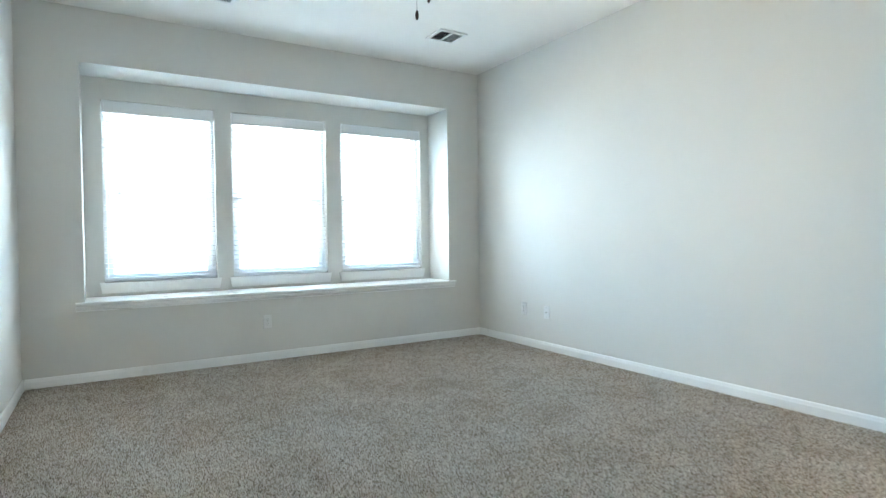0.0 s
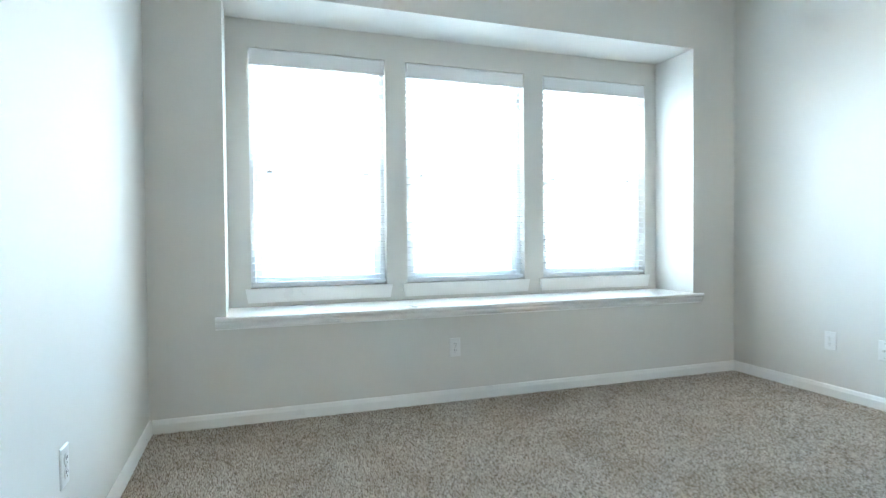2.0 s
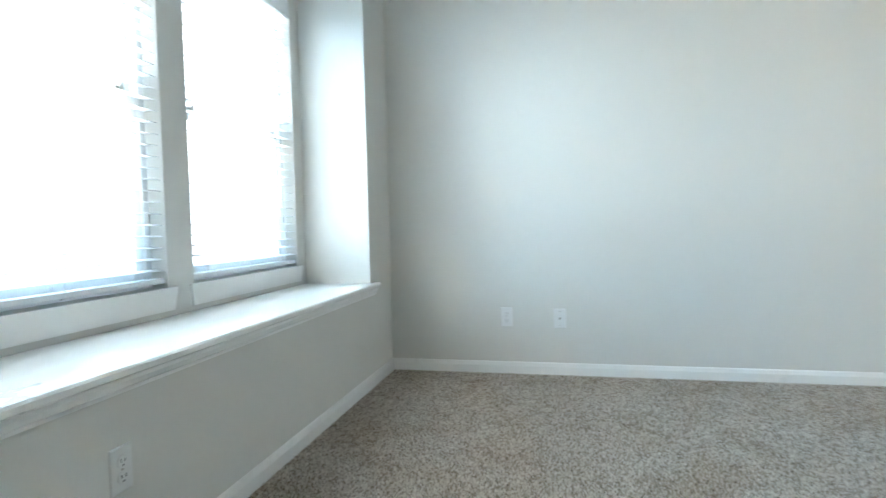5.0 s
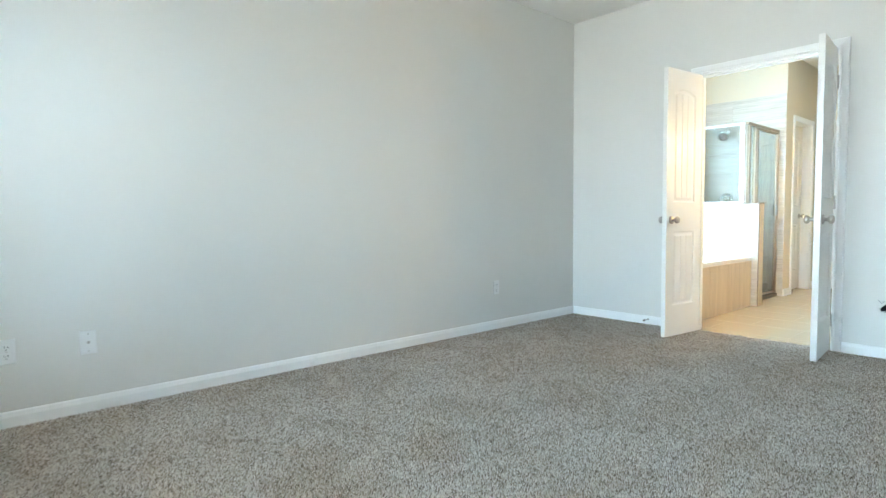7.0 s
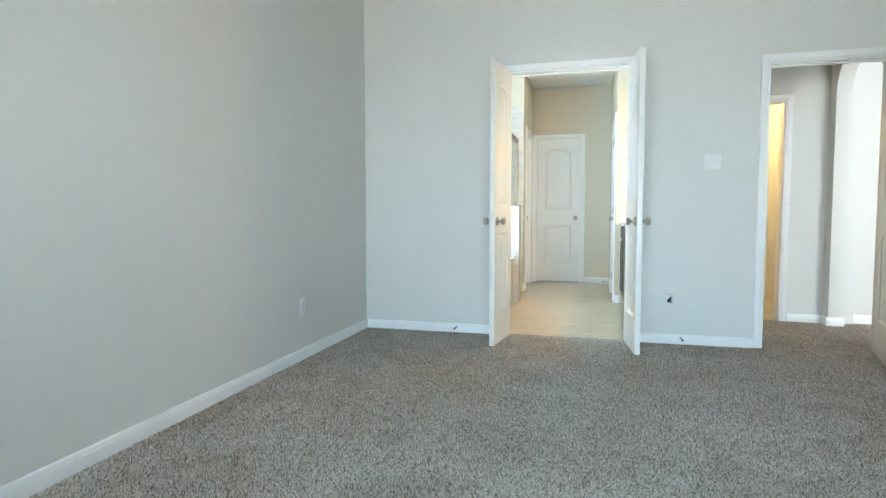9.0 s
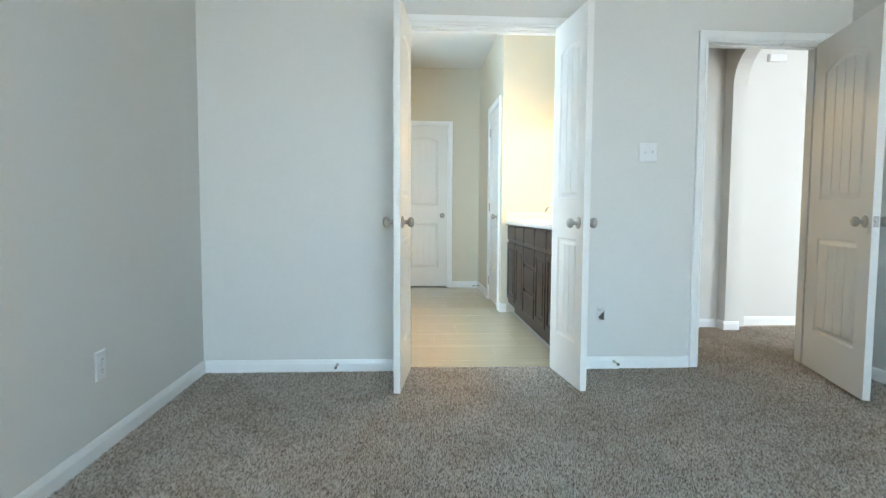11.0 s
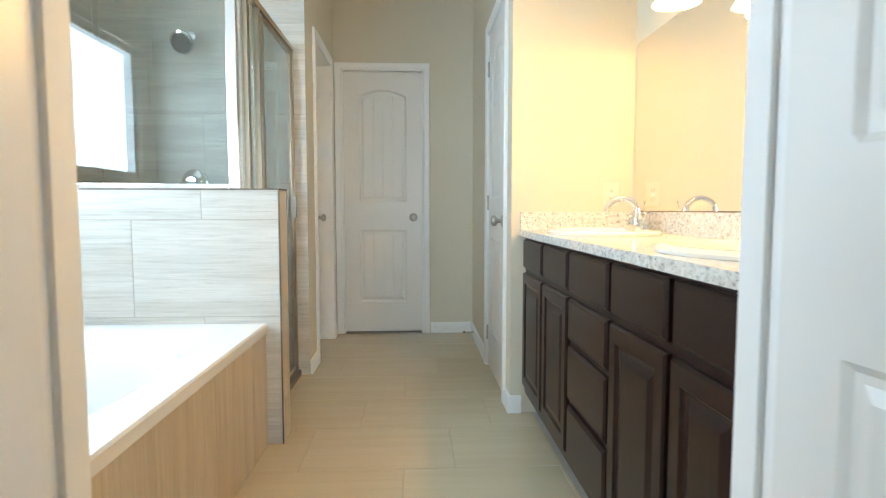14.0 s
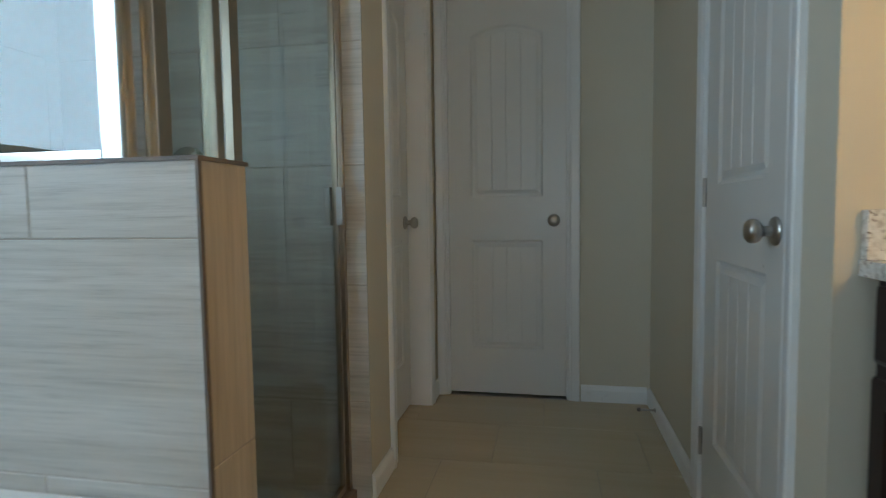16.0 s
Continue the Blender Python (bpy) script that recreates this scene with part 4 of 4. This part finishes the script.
# half wall between tub and shower, with the tub's skirt
KX, KY0, KY1, KZ = -1.092, -1.75, -1.615, 1.050
knee = tagged(mesh_object("half_wall", boxes((KX + 0.002, KY0 + 0.002, 0, 0.12, KY1 - 0.002, KZ - 0.002)), GROUT), "tiled half wall between bathtub and shower", "half wall", kind="structure")
tile_rows(knee, 0, 2, (KX + 0.002, 0.12), (0.0, KZ), ((0.0, 0.143, -0.51, 0.592), (0.143, 0.535, -0.785, 0.592), (0.535, 0.929, -0.51, 0.592), (0.929, KZ, -0.785, 0.592)), (1, KY1 - 0.009, KY1), TILE_X, (1, 1))
# Half wall end takes the warm copy, with the vanity's light in its colour
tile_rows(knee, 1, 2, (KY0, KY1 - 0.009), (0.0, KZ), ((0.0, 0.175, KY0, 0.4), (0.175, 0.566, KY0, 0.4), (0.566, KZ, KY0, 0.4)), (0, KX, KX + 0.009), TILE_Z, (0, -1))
tile_rows(knee, 0, 1, (KX, 0.12), (KY0, KY1), ((KY0, KY1, -0.785, 0.592),), (2, KZ - 0.009, KZ), TILE_X, (2, 1))
tile_rows(knee, 0, 2, (KX + 0.002, 0.12), (0.0, KZ), ((0.0, 0.335, -0.51, 0.592), (0.335, 0.727, -0.785, 0.592), (0.727, KZ, -0.51, 0.592)), (1, KY0, KY0 + 0.009), TILE_X, (1, -1))
edge = thing("edge_trim", (0, 0, 0), 0, "brown metal tile edge trim on the half wall", "trim", kind="structure")
part("corner_strip", boxes((KX - 0.002, KY1 - 0.006, 0.0, KX + 0.003, KY1 + 0.002, KZ)), EDGE, edge)
part("top_strip", boxes((KX - 0.003, KY0 - 0.003, KZ - 0.003, 0.11, KY1 + 0.003, KZ + 0.004)), EDGE, edge)
skirt = tagged(mesh_object("tub_surround", boxes((-1.028, -1.613, 0, -0.99, -0.122, 0.46), (-0.99, -0.16, 0, 0.10, -0.122, 0.46)), GROUT), "tiled skirt in front of the bathtub", "tub surround", kind="structure")
# Skirt tiles too carry the warm vanity light in their colour
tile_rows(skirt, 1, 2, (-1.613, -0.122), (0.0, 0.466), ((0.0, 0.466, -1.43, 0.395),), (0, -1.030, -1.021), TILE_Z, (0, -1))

# tiled shower walls and the tile band over the tub
SH_ROWS = [(-0.057 + 0.392 * k, 0.335 + 0.392 * k, (-0.445 if k % 2 else -0.74), 0.585) for k in range(6)]
shower_back = tagged(mesh_object("wall_shower_tiling", boxes((-1.02, SHY - 0.01, 0, 0.12, SHY - 0.002, 2.29)), GROUT), "streaked beige porcelain wall tiles in the shower", "tiling", kind="structure")
tile_rows(shower_back, 0, 2, (-1.022, 0.112), (0.0, 2.295), SH_ROWS, (1, SHY - 0.007, SHY), TILE_X, (1, 1))
shower_side = tagged(mesh_object("wall_shower_side_tiling", boxes((0.112, SHY, 0, 0.12, KY0, 2.29), (0.112, KY1, 0.5, 0.12, -0.122, 1.12)), GROUT), "streaked beige porcelain wall tiles beside tub and shower", "tiling", kind="structure")
tile_rows(shower_side, 1, 2, (SHY, KY0), (0.0, 2.295), [(r[0], r[1], r[2] - 1.5, 0.585) for r in SH_ROWS], (0, 0.110, 0.117), TILE_Y, (0, -1))
tile_rows(shower_side, 1, 2, (KY1, -0.122), (0.508, 1.125), ((0.508, 0.73, -1.0, 0.585), (0.73, 1.125, -0.75, 0.585)), (0, 0.110, 0.117), TILE_Y, (0, -1))
tagged(mesh_object("shower_pan", boxes((-0.93, SHY, -0.006, 0.11, KY0, 0.012)), TILE_X), "beige shower floor", "shower floor", kind="structure")

# shower enclosure of clear glass in satin metal
GX, GY = -0.94, -1.685
GZ0, GZ1 = 1.049, 1.885
enc = thing("shower_enclosure", (0, 0, 0), 0, "framed clear glass shower enclosure with a closed door", "shower enclosure")
part("bottom_rail", boxes((-0.880, GY - 0.012, GZ0, 0.108, GY + 0.018, GZ0 + 0.026), bevel=0.002), ALUMINIUM, enc)
part("top_rail", boxes((-0.880, GY - 0.012, GZ1 - 0.028, 0.108, GY + 0.016, GZ1), bevel=0.002), ALUMINIUM, enc)
part("corner_post", boxes((-0.922, GY - 0.016, GZ0, -0.881, GY + 0.020, GZ1), bevel=0.003), ALUMINIUM, enc)
# Side members take the browned metal; the reflected brown is in their colour
part("side_top_rail", boxes((GX - 0.016, SHY + 0.001, GZ1 - 0.028, GX + 0.014, GY + 0.012, GZ1), bevel=0.002), FRAME, enc)
part("fixed_jamb", boxes((GX - 0.014, -1.747, GZ0, GX + 0.014, -1.712, GZ1 - 0.029), bevel=0.002), FRAME, enc)
part("hinge_post", boxes((GX - 0.016, -1.905, 0.034, GX + 0.016, -1.882, GZ1 - 0.029), bevel=0.003), FRAME, enc)
part("strike_jamb", boxes((GX - 0.014, SHY + 0.001, 0.034, GX + 0.014, SHY + 0.022, GZ1 - 0.029), bevel=0.002), FRAME, enc)
part("threshold", boxes((GX - 0.03, SHY + 0.001, 0.0, GX + 0.03, KY0 - 0.002, 0.033), bevel=0.003), EDGE, enc, "brown metal threshold")
for lo, hi in (((-0.884, GY, GZ0 + 0.02), (0.106, GY + 0.005, GZ1 - 0.02)), ((GX - 0.0025, -1.884, 0.034), (GX + 0.0025, -1.745, GZ1 - 0.02)), ((GX - 0.0025, -1.716, GZ0), (GX + 0.0025, GY - 0.014, GZ1 - 0.02))):
    g = part("fixed_pane", boxes((*lo, *hi)), SHOWERGLASS, enc, "clear glass pane")
    g.visible_shadow = False
sd = part("shower_door", boxes((GX - 0.009, -1.983, 0.05, GX + 0.009, -1.950, GZ1 - 0.032), (GX - 0.009, -2.540, 0.05, GX + 0.009, -2.528, GZ1 - 0.032), (GX - 0.009, -2.528, GZ1 - 0.052, GX + 0.009, -1.983, GZ1 - 0.032), (GX - 0.009, -2.528, 0.05, GX + 0.009, -1.983, 0.07)), FRAME, enc)
g = part("door_pane", boxes((GX - 0.0025, -2.530, 0.068, GX + 0.0025, -1.981, GZ1 - 0.05)), SHOWERGLASS, sd, "clear glass pane")
g.visible_shadow = False
part("door_handle", boxes((GX - 0.030, -2.535, 0.925, GX - 0.010, -2.512, 1.045), (GX + 0.010, -2.535, 0.925, GX + 0.030, -2.512, 1.045), bevel=0.003), NICKEL, sd, "flat satin metal pull handle")

head = thing("wall_shower", (-0.39, SHY, 1.935), 0, "round chrome wall shower on a bent arm", "shower")
part("flange", lathe(((0.030, 0.0), (0.028, 0.006), (0.012, 0.010)), 24, "y"), CHROME, head, "", True)
part("arm", tube([(0, 0.004, 0), (0, 0.04, 0.0), (0, 0.075, -0.012), (0, 0.10, -0.04)], 0.0095), CHROME, head, "", True)
bm = lathe(((0.012, 0.03), (0.018, 0.012), (0.05, 0.0), (0.062, -0.012), (0.062, -0.020), (0.055, -0.023)), 32)
bmesh.ops.transform(bm, verts=bm.verts[:], matrix=Matrix.Translation((0, 0.115, -0.060)) @ Matrix.Rotation(radians(58), 4, "X"))
spray = part("spray_head", bm, CHROME, head, "", True)
bm = lathe(((0.05, -0.0231), (0.05, -0.025)), 32)
bmesh.ops.transform(bm, verts=bm.verts[:], matrix=Matrix.Translation((0, 0.115, -0.060)) @ Matrix.Rotation(radians(58), 4, "X"))
part("nozzle_plate", bm, EDGE, spray, "dark nozzle plate")
valve = thing("shower_valve", (-0.39, SHY, 1.125), 0, "round chrome shower valve with a lever", "shower valve")
part("escutcheon", lathe(((0.075, 0.0), (0.073, 0.006), (0.04, 0.016), (0.03, 0.03), (0.028, 0.055)), 32, "y"), CHROME, valve, "", True)
part("lever", tube([(0, 0.045, 0), (0.03, 0.055, -0.02), (0.06, 0.06, -0.045)], [0.011, 0.009, 0.006]), CHROME, valve, "", True)


# vanity: two sink bases with a drawer base between
VX = -2.160
DOOR = ((0.0, 0.012), (0.005, 0.018), (0.044, 0.018), (0.050, 0.011), (0.058, 0.010), (0.082, 0.0165))
SLAB = ((0.0, 0.011), (0.004, 0.0145), (0.010, 0.018), (0.02, 0.018))


def base_unit(name, y0, y1, fronts, label):
    """A cabinet carcass with its fronts: (part, y0, y1, z0, z1)."""
    u = thing(name, (VX, y0, 0), 90, label, "vanity cabinet", "vanity cabinets")
    w = y1 - y0
    part("carcass", grid_solid((0.0, 0.0, 0.10), (w, 0.535, 0.844), [((0.02, 0.02, 0.14), (w - 0.02, 0.515, 0.9))]), ESPRESSO, u)
    part("toe_kick", boxes((0.0, 0.065, 0.0, w, 0.085, 0.10)), ESPRESSO, u)
    for kind, a, b, z0, z1 in fronts:
        bm = panel_front(b - a, z1 - z0, DOOR if kind == "door" else SLAB, 0.0008)
        bmesh.ops.translate(bm, verts=bm.verts[:], vec=(a - y0, 0, z0))
        part(kind, bm, ESPRESSO if kind == "door" else ESPRESSO_H, u)
    return u


base_unit("sink_base_cabinet", -1.922, -1.150, [("false_front", -1.905, -1.535, 0.700, 0.830), ("false_front", -1.508, -1.160, 0.700, 0.830), ("door", -1.905, -1.535, 0.145, 0.676), ("door", -1.508, -1.160, 0.145, 0.676)], "espresso wood sink cabinet with two raised-panel doors")
base_unit("drawer_base_cabinet", -1.150, -0.757, [("drawer_front", -1.138, -0.770, 0.700, 0.830), ("drawer_front", -1.138, -0.770, 0.540, 0.676), ("drawer_front", -1.138, -0.770, 0.340, 0.518), ("drawer_front", -1.138, -0.770, 0.145, 0.318)], "espresso wood cabinet with four drawers")
base_unit("sink_base_cabinet", -0.757, -0.124, [("false_front", -0.745, -0.425, 0.700, 0.830), ("false_front", -0.400, -0.134, 0.700, 0.830), ("door", -0.745, -0.425, 0.145, 0.676), ("door", -0.400, -0.134, 0.145, 0.676)], "espresso wood sink cabinet with two raised-panel doors")

SINKS = ((-2.39, -1.535), (-2.39, -0.50))
CZ0, CZ1 = 0.845, 0.873
bm = bmesh.new()
edges = []
loops = [[(-2.665, -1.924), (-2.128, -1.924), (-2.128, -0.122), (-2.665, -0.122)]] + [[(x, y) for x, y, z in oval(*s, 0.185, 0.235, 0, 40)] for s in SINKS]
for lp in loops:
    vs = [bm.verts.new((x, y, CZ1)) for x, y in lp]
    edges += [bm.edges.new((vs[i], vs[(i + 1) % len(vs)])) for i in range(len(vs))]
bmesh.ops.triangle_fill(bm, use_beauty=True, use_dissolve=False, edges=edges, normal=(0, 0, 1))
ext = bmesh.ops.extrude_face_region(bm, geom=bm.faces[:])
bmesh.ops.translate(bm, verts=[v for v in ext["geom"] if isinstance(v, bmesh.types.BMVert)], vec=(0, 0, CZ0 - CZ1))
tagged(mesh_object("vanity_counter", bm, GRANITE), "polished speckled beige granite vanity counter", "countertop")
tagged(mesh_object("backsplash", boxes((-2.665, -1.903, CZ1, -2.645, -0.122, 0.958), bevel=0.002), GRANITE), "speckled granite backsplash under the mirror", "backsplash")
tagged(mesh_object("side_splash", boxes((-2.665, -1.924, CZ1, -2.130, -1.904, 0.958), bevel=0.002), GRANITE), "speckled granite side splash against the wall", "backsplash")
for s in SINKS:
    sk = thing("bathroom_sink", (*s, 0), 0, "white oval drop-in ceramic sink in the counter", "sink", "vanity sinks")
    rows = [oval(0, 0, 0.214, 0.262, CZ1 + 0.0005), oval(0, 0, 0.216, 0.264, CZ1 + 0.008), oval(0, 0, 0.208, 0.256, CZ1 + 0.016), oval(0, 0, 0.190, 0.238, CZ1 + 0.018), oval(0, 0, 0.176, 0.224, CZ1 + 0.012), oval(0, 0, 0.165, 0.212, CZ1 - 0.01), oval(0, 0, 0.150, 0.190, CZ1 - 0.06), oval(0, 0, 0.11, 0.14, CZ1 - 0.11), oval(0, 0, 0.03, 0.03, CZ1 - 0.13)]
    bm = loft(rows, cap=False)
    bm.verts.ensure_lookup_table()
    bm.faces.new([bm.verts[len(bm.verts) - 64 + i] for i in range(64)])
    part("basin", bm, CERAMIC, sk, "", True)
    part("drain", lathe(((0.022, 0.0), (0.022, 0.003), (0.014, 0.004)), 18), CHROME, sk, "chrome drain").location = (0, 0, CZ1 - 0.13)
    f = thing("faucet", (-2.556, s[1] - 0.07, CZ1 + 0.0165), 0, "chrome high-arc faucet with two lever handles", "faucet", "vanity faucets")
    part("base_plate", loft([oval(0, 0, 0.027, 0.082, -0.0165, 40, 3), oval(0, 0, 0.027, 0.082, 0.010, 40, 3), oval(0, 0, 0.022, 0.076, 0.016, 40, 3)]), CHROME, f, "", True)
    arc = [(0, 0, 0.01), (0, 0, 0.04)] + [(0.064 - 0.064 * math.cos(a), 0, 0.068 + 0.058 * math.sin(a)) for a in (math.pi * k / 12 for k in range(0, 11))]
    arc += [(0.130, 0, 0.068)]
    part("spout", tube(arc, [0.019, 0.017] + [0.0155 - 0.0004 * k for k in range(11)] + [0.0125]), CHROME, f, "", True)
    part("lift_rod", lathe(((0.0022, 0.0), (0.0022, 0.088), (0.0045, 0.094), (0.0075, 0.104), (0.0062, 0.106)), 14), CHROME, f, "", True).location = (-0.030, 0, 0.010)
    for sg in (-1, 1):
        bm = lathe(((0.022, 0.012), (0.022, 0.020), (0.014, 0.022), (0.014, 0.027), (0.021, 0.029), (0.021, 0.037), (0.013, 0.039), (0.013, 0.045), (0.019, 0.047), (0.020, 0.057), (0.011, 0.061), (0.006, 0.066)), 22)
        bmesh.ops.translate(bm, verts=bm.verts[:], vec=(0, sg * 0.052, 0))
        hd = part("handle", bm, CHROME, f, "", True)
        part("lever", tube([(0, sg * 0.052, 0.060), (-0.004, sg * 0.075, 0.066), (-0.006, sg * 0.105, 0.068)], [0.007, 0.006, 0.0045]), CHROME, hd, "", True)

mir = thing("mirror", (-2.665, -1.890, 0.960), 0, "frameless wall mirror above the vanity", "mirror")
part("mirror_pane", boxes((0.0005, 0, 0, 0.0055, 1.750, 0.766), bevel=0.0008), MIRROR, mir)
part("bottom_channel", boxes((0.0, 0.0, -0.0012, 0.0075, 1.75, 0.0035)), EDGE, mir, "dark metal channel")
for y in (0.45, 1.32):
    part("mirror_clip", boxes((0.0, y - 0.012, 0.758, 0.009, y + 0.012, 0.776)), PLASTIC, mir)
wall_plate("wall_outlet", (-2.561, LIN_Y, 1.040), 180, "gfci", "ivory ground-fault outlet beside the mirror", "wall outlets")

light = thing("vanity_light", (-2.665, 0, 1.895), 0, "bronze vanity light bar with three lit bell shades", "wall lamp")
ys = [p[1] for p in VANITY_LAMPS]
part("back_plate", boxes((0.001, min(ys) - 0.09, -0.035, 0.022, max(ys) + 0.09, 0.035), bevel=0.006), BRONZE, light)
for y in ys:
    x = VANITY_LAMPS[0][0] + 2.665
    part("arm", tube([(0.02, y, 0), (x * 0.6, y, 0.015), (x, y, -0.01), (x, y, -0.05)], 0.008), BRONZE, light, "", True)
    part("socket_cup", lathe(((0.012, -0.045), (0.030, -0.06), (0.040, -0.10)), 24), BRONZE, light, "", True).location = (x, y, 0)
    bm = bmesh.new()
    prof = ((0.038, -0.10), (0.045, -0.14), (0.056, -0.185), (0.068, -0.222), (0.078, -0.235))
    ring = [[bm.verts.new((r * math.cos(2 * math.pi * i / 32), r * math.sin(2 * math.pi * i / 32), z)) for i in range(32)] for r, z in prof]
    for a, b in zip(ring, ring[1:]):
        for i in range(32):
            bm.faces.new((a[i], a[(i + 1) % 32], b[(i + 1) % 32], b[i]))
    bmesh.ops.solidify(bm, geom=bm.faces[:], thickness=0.003)
    part("shade", bm, SHADE, light, "lit frosted glass bell shade", True).location = (x, y, 0)


# ---------------------------------------------------------------- floor tiles
floor_tiles = tagged(mesh_object("floor_tiling", boxes((-2.2, FAR, -0.0065, -0.88, -0.058, -0.0012)), FLOORGROUT), "streaked beige porcelain floor tiles in staggered courses", "tile floor", kind="structure")
rows = [(-1.755 + 0.39 * k, -1.365 + 0.39 * k, -1.787 + 0.193 * k, 0.587) for k in range(-6, 6)]
tile_rows(floor_tiles, 0, 1, (-2.2, -0.89), (FAR, -0.056), rows, (2, -0.006, 0.0), FLOORTILE, (2, 1))

# ---------------------------------------------------------------- carpet pile
def carpet_pile(regions, pitch=0.0063):
    """Short leaning tufts on a jittered grid, one mesh."""
    rng = np.random.default_rng(5)
    spots = []
    for x0, y0, x1, y1 in regions:
        nx, ny = int((x1 - x0) / pitch), int((y1 - y0) / pitch)
        gx, gy = np.meshgrid(x0 + (np.arange(nx) + 0.5) * pitch, y0 + (np.arange(ny) + 0.5) * pitch)
        p = np.stack([gx.ravel(), gy.ravel()], 1)
        spots.append(p + rng.uniform(-0.5, 0.5, p.shape) * pitch)
    p = np.concatenate(spots)
    n = len(p)
    turn, r, h = rng.uniform(0, 2 * np.pi, n), rng.uniform(0.0034, 0.0053, n), rng.uniform(0.006, 0.0115, n)
    lean = rng.normal(0, 0.0030, (n, 2))
    co = np.zeros((n, 4, 3), np.float32)
    for k in range(3):
        a = turn + k * 2 * np.pi / 3
        co[:, k, 0], co[:, k, 1], co[:, k, 2] = p[:, 0] + r * np.cos(a), p[:, 1] + r * np.sin(a), -0.0095
    co[:, 3, :2], co[:, 3, 2] = p + lean, h - 0.008
    base = (np.arange(n) * 4)[:, None]
    tri = np.concatenate([base + np.array([a, b, 3]) for a, b in ((0, 1), (1, 2), (2, 0))], 1).reshape(-1, 3).astype(np.int32)
    me = bpy.data.meshes.new("carpet_pile")
    me.vertices.add(4 * n)
    me.vertices.foreach_set("co", co.ravel())
    me.loops.add(tri.size)
    me.loops.foreach_set("vertex_index", tri.ravel())
    me.polygons.add(len(tri))
    me.polygons.foreach_set("loop_start", np.arange(0, tri.size, 3, dtype=np.int32))
    me.update(calc_edges=True)
    me.materials.append(CARPET)
    return tagged(new("carpet_pile", me), "speckled beige-grey cut-pile carpet tufts", "carpet", kind="stuff")


carpet_pile(((-3.908, 0.002, -0.002, 5.053), (BATH[0], -0.054, BATH[1], 0.002), (HALL[0], -0.12, HALL[1], 0.002), (-4.6, -1.188, -2.83, -0.122)))
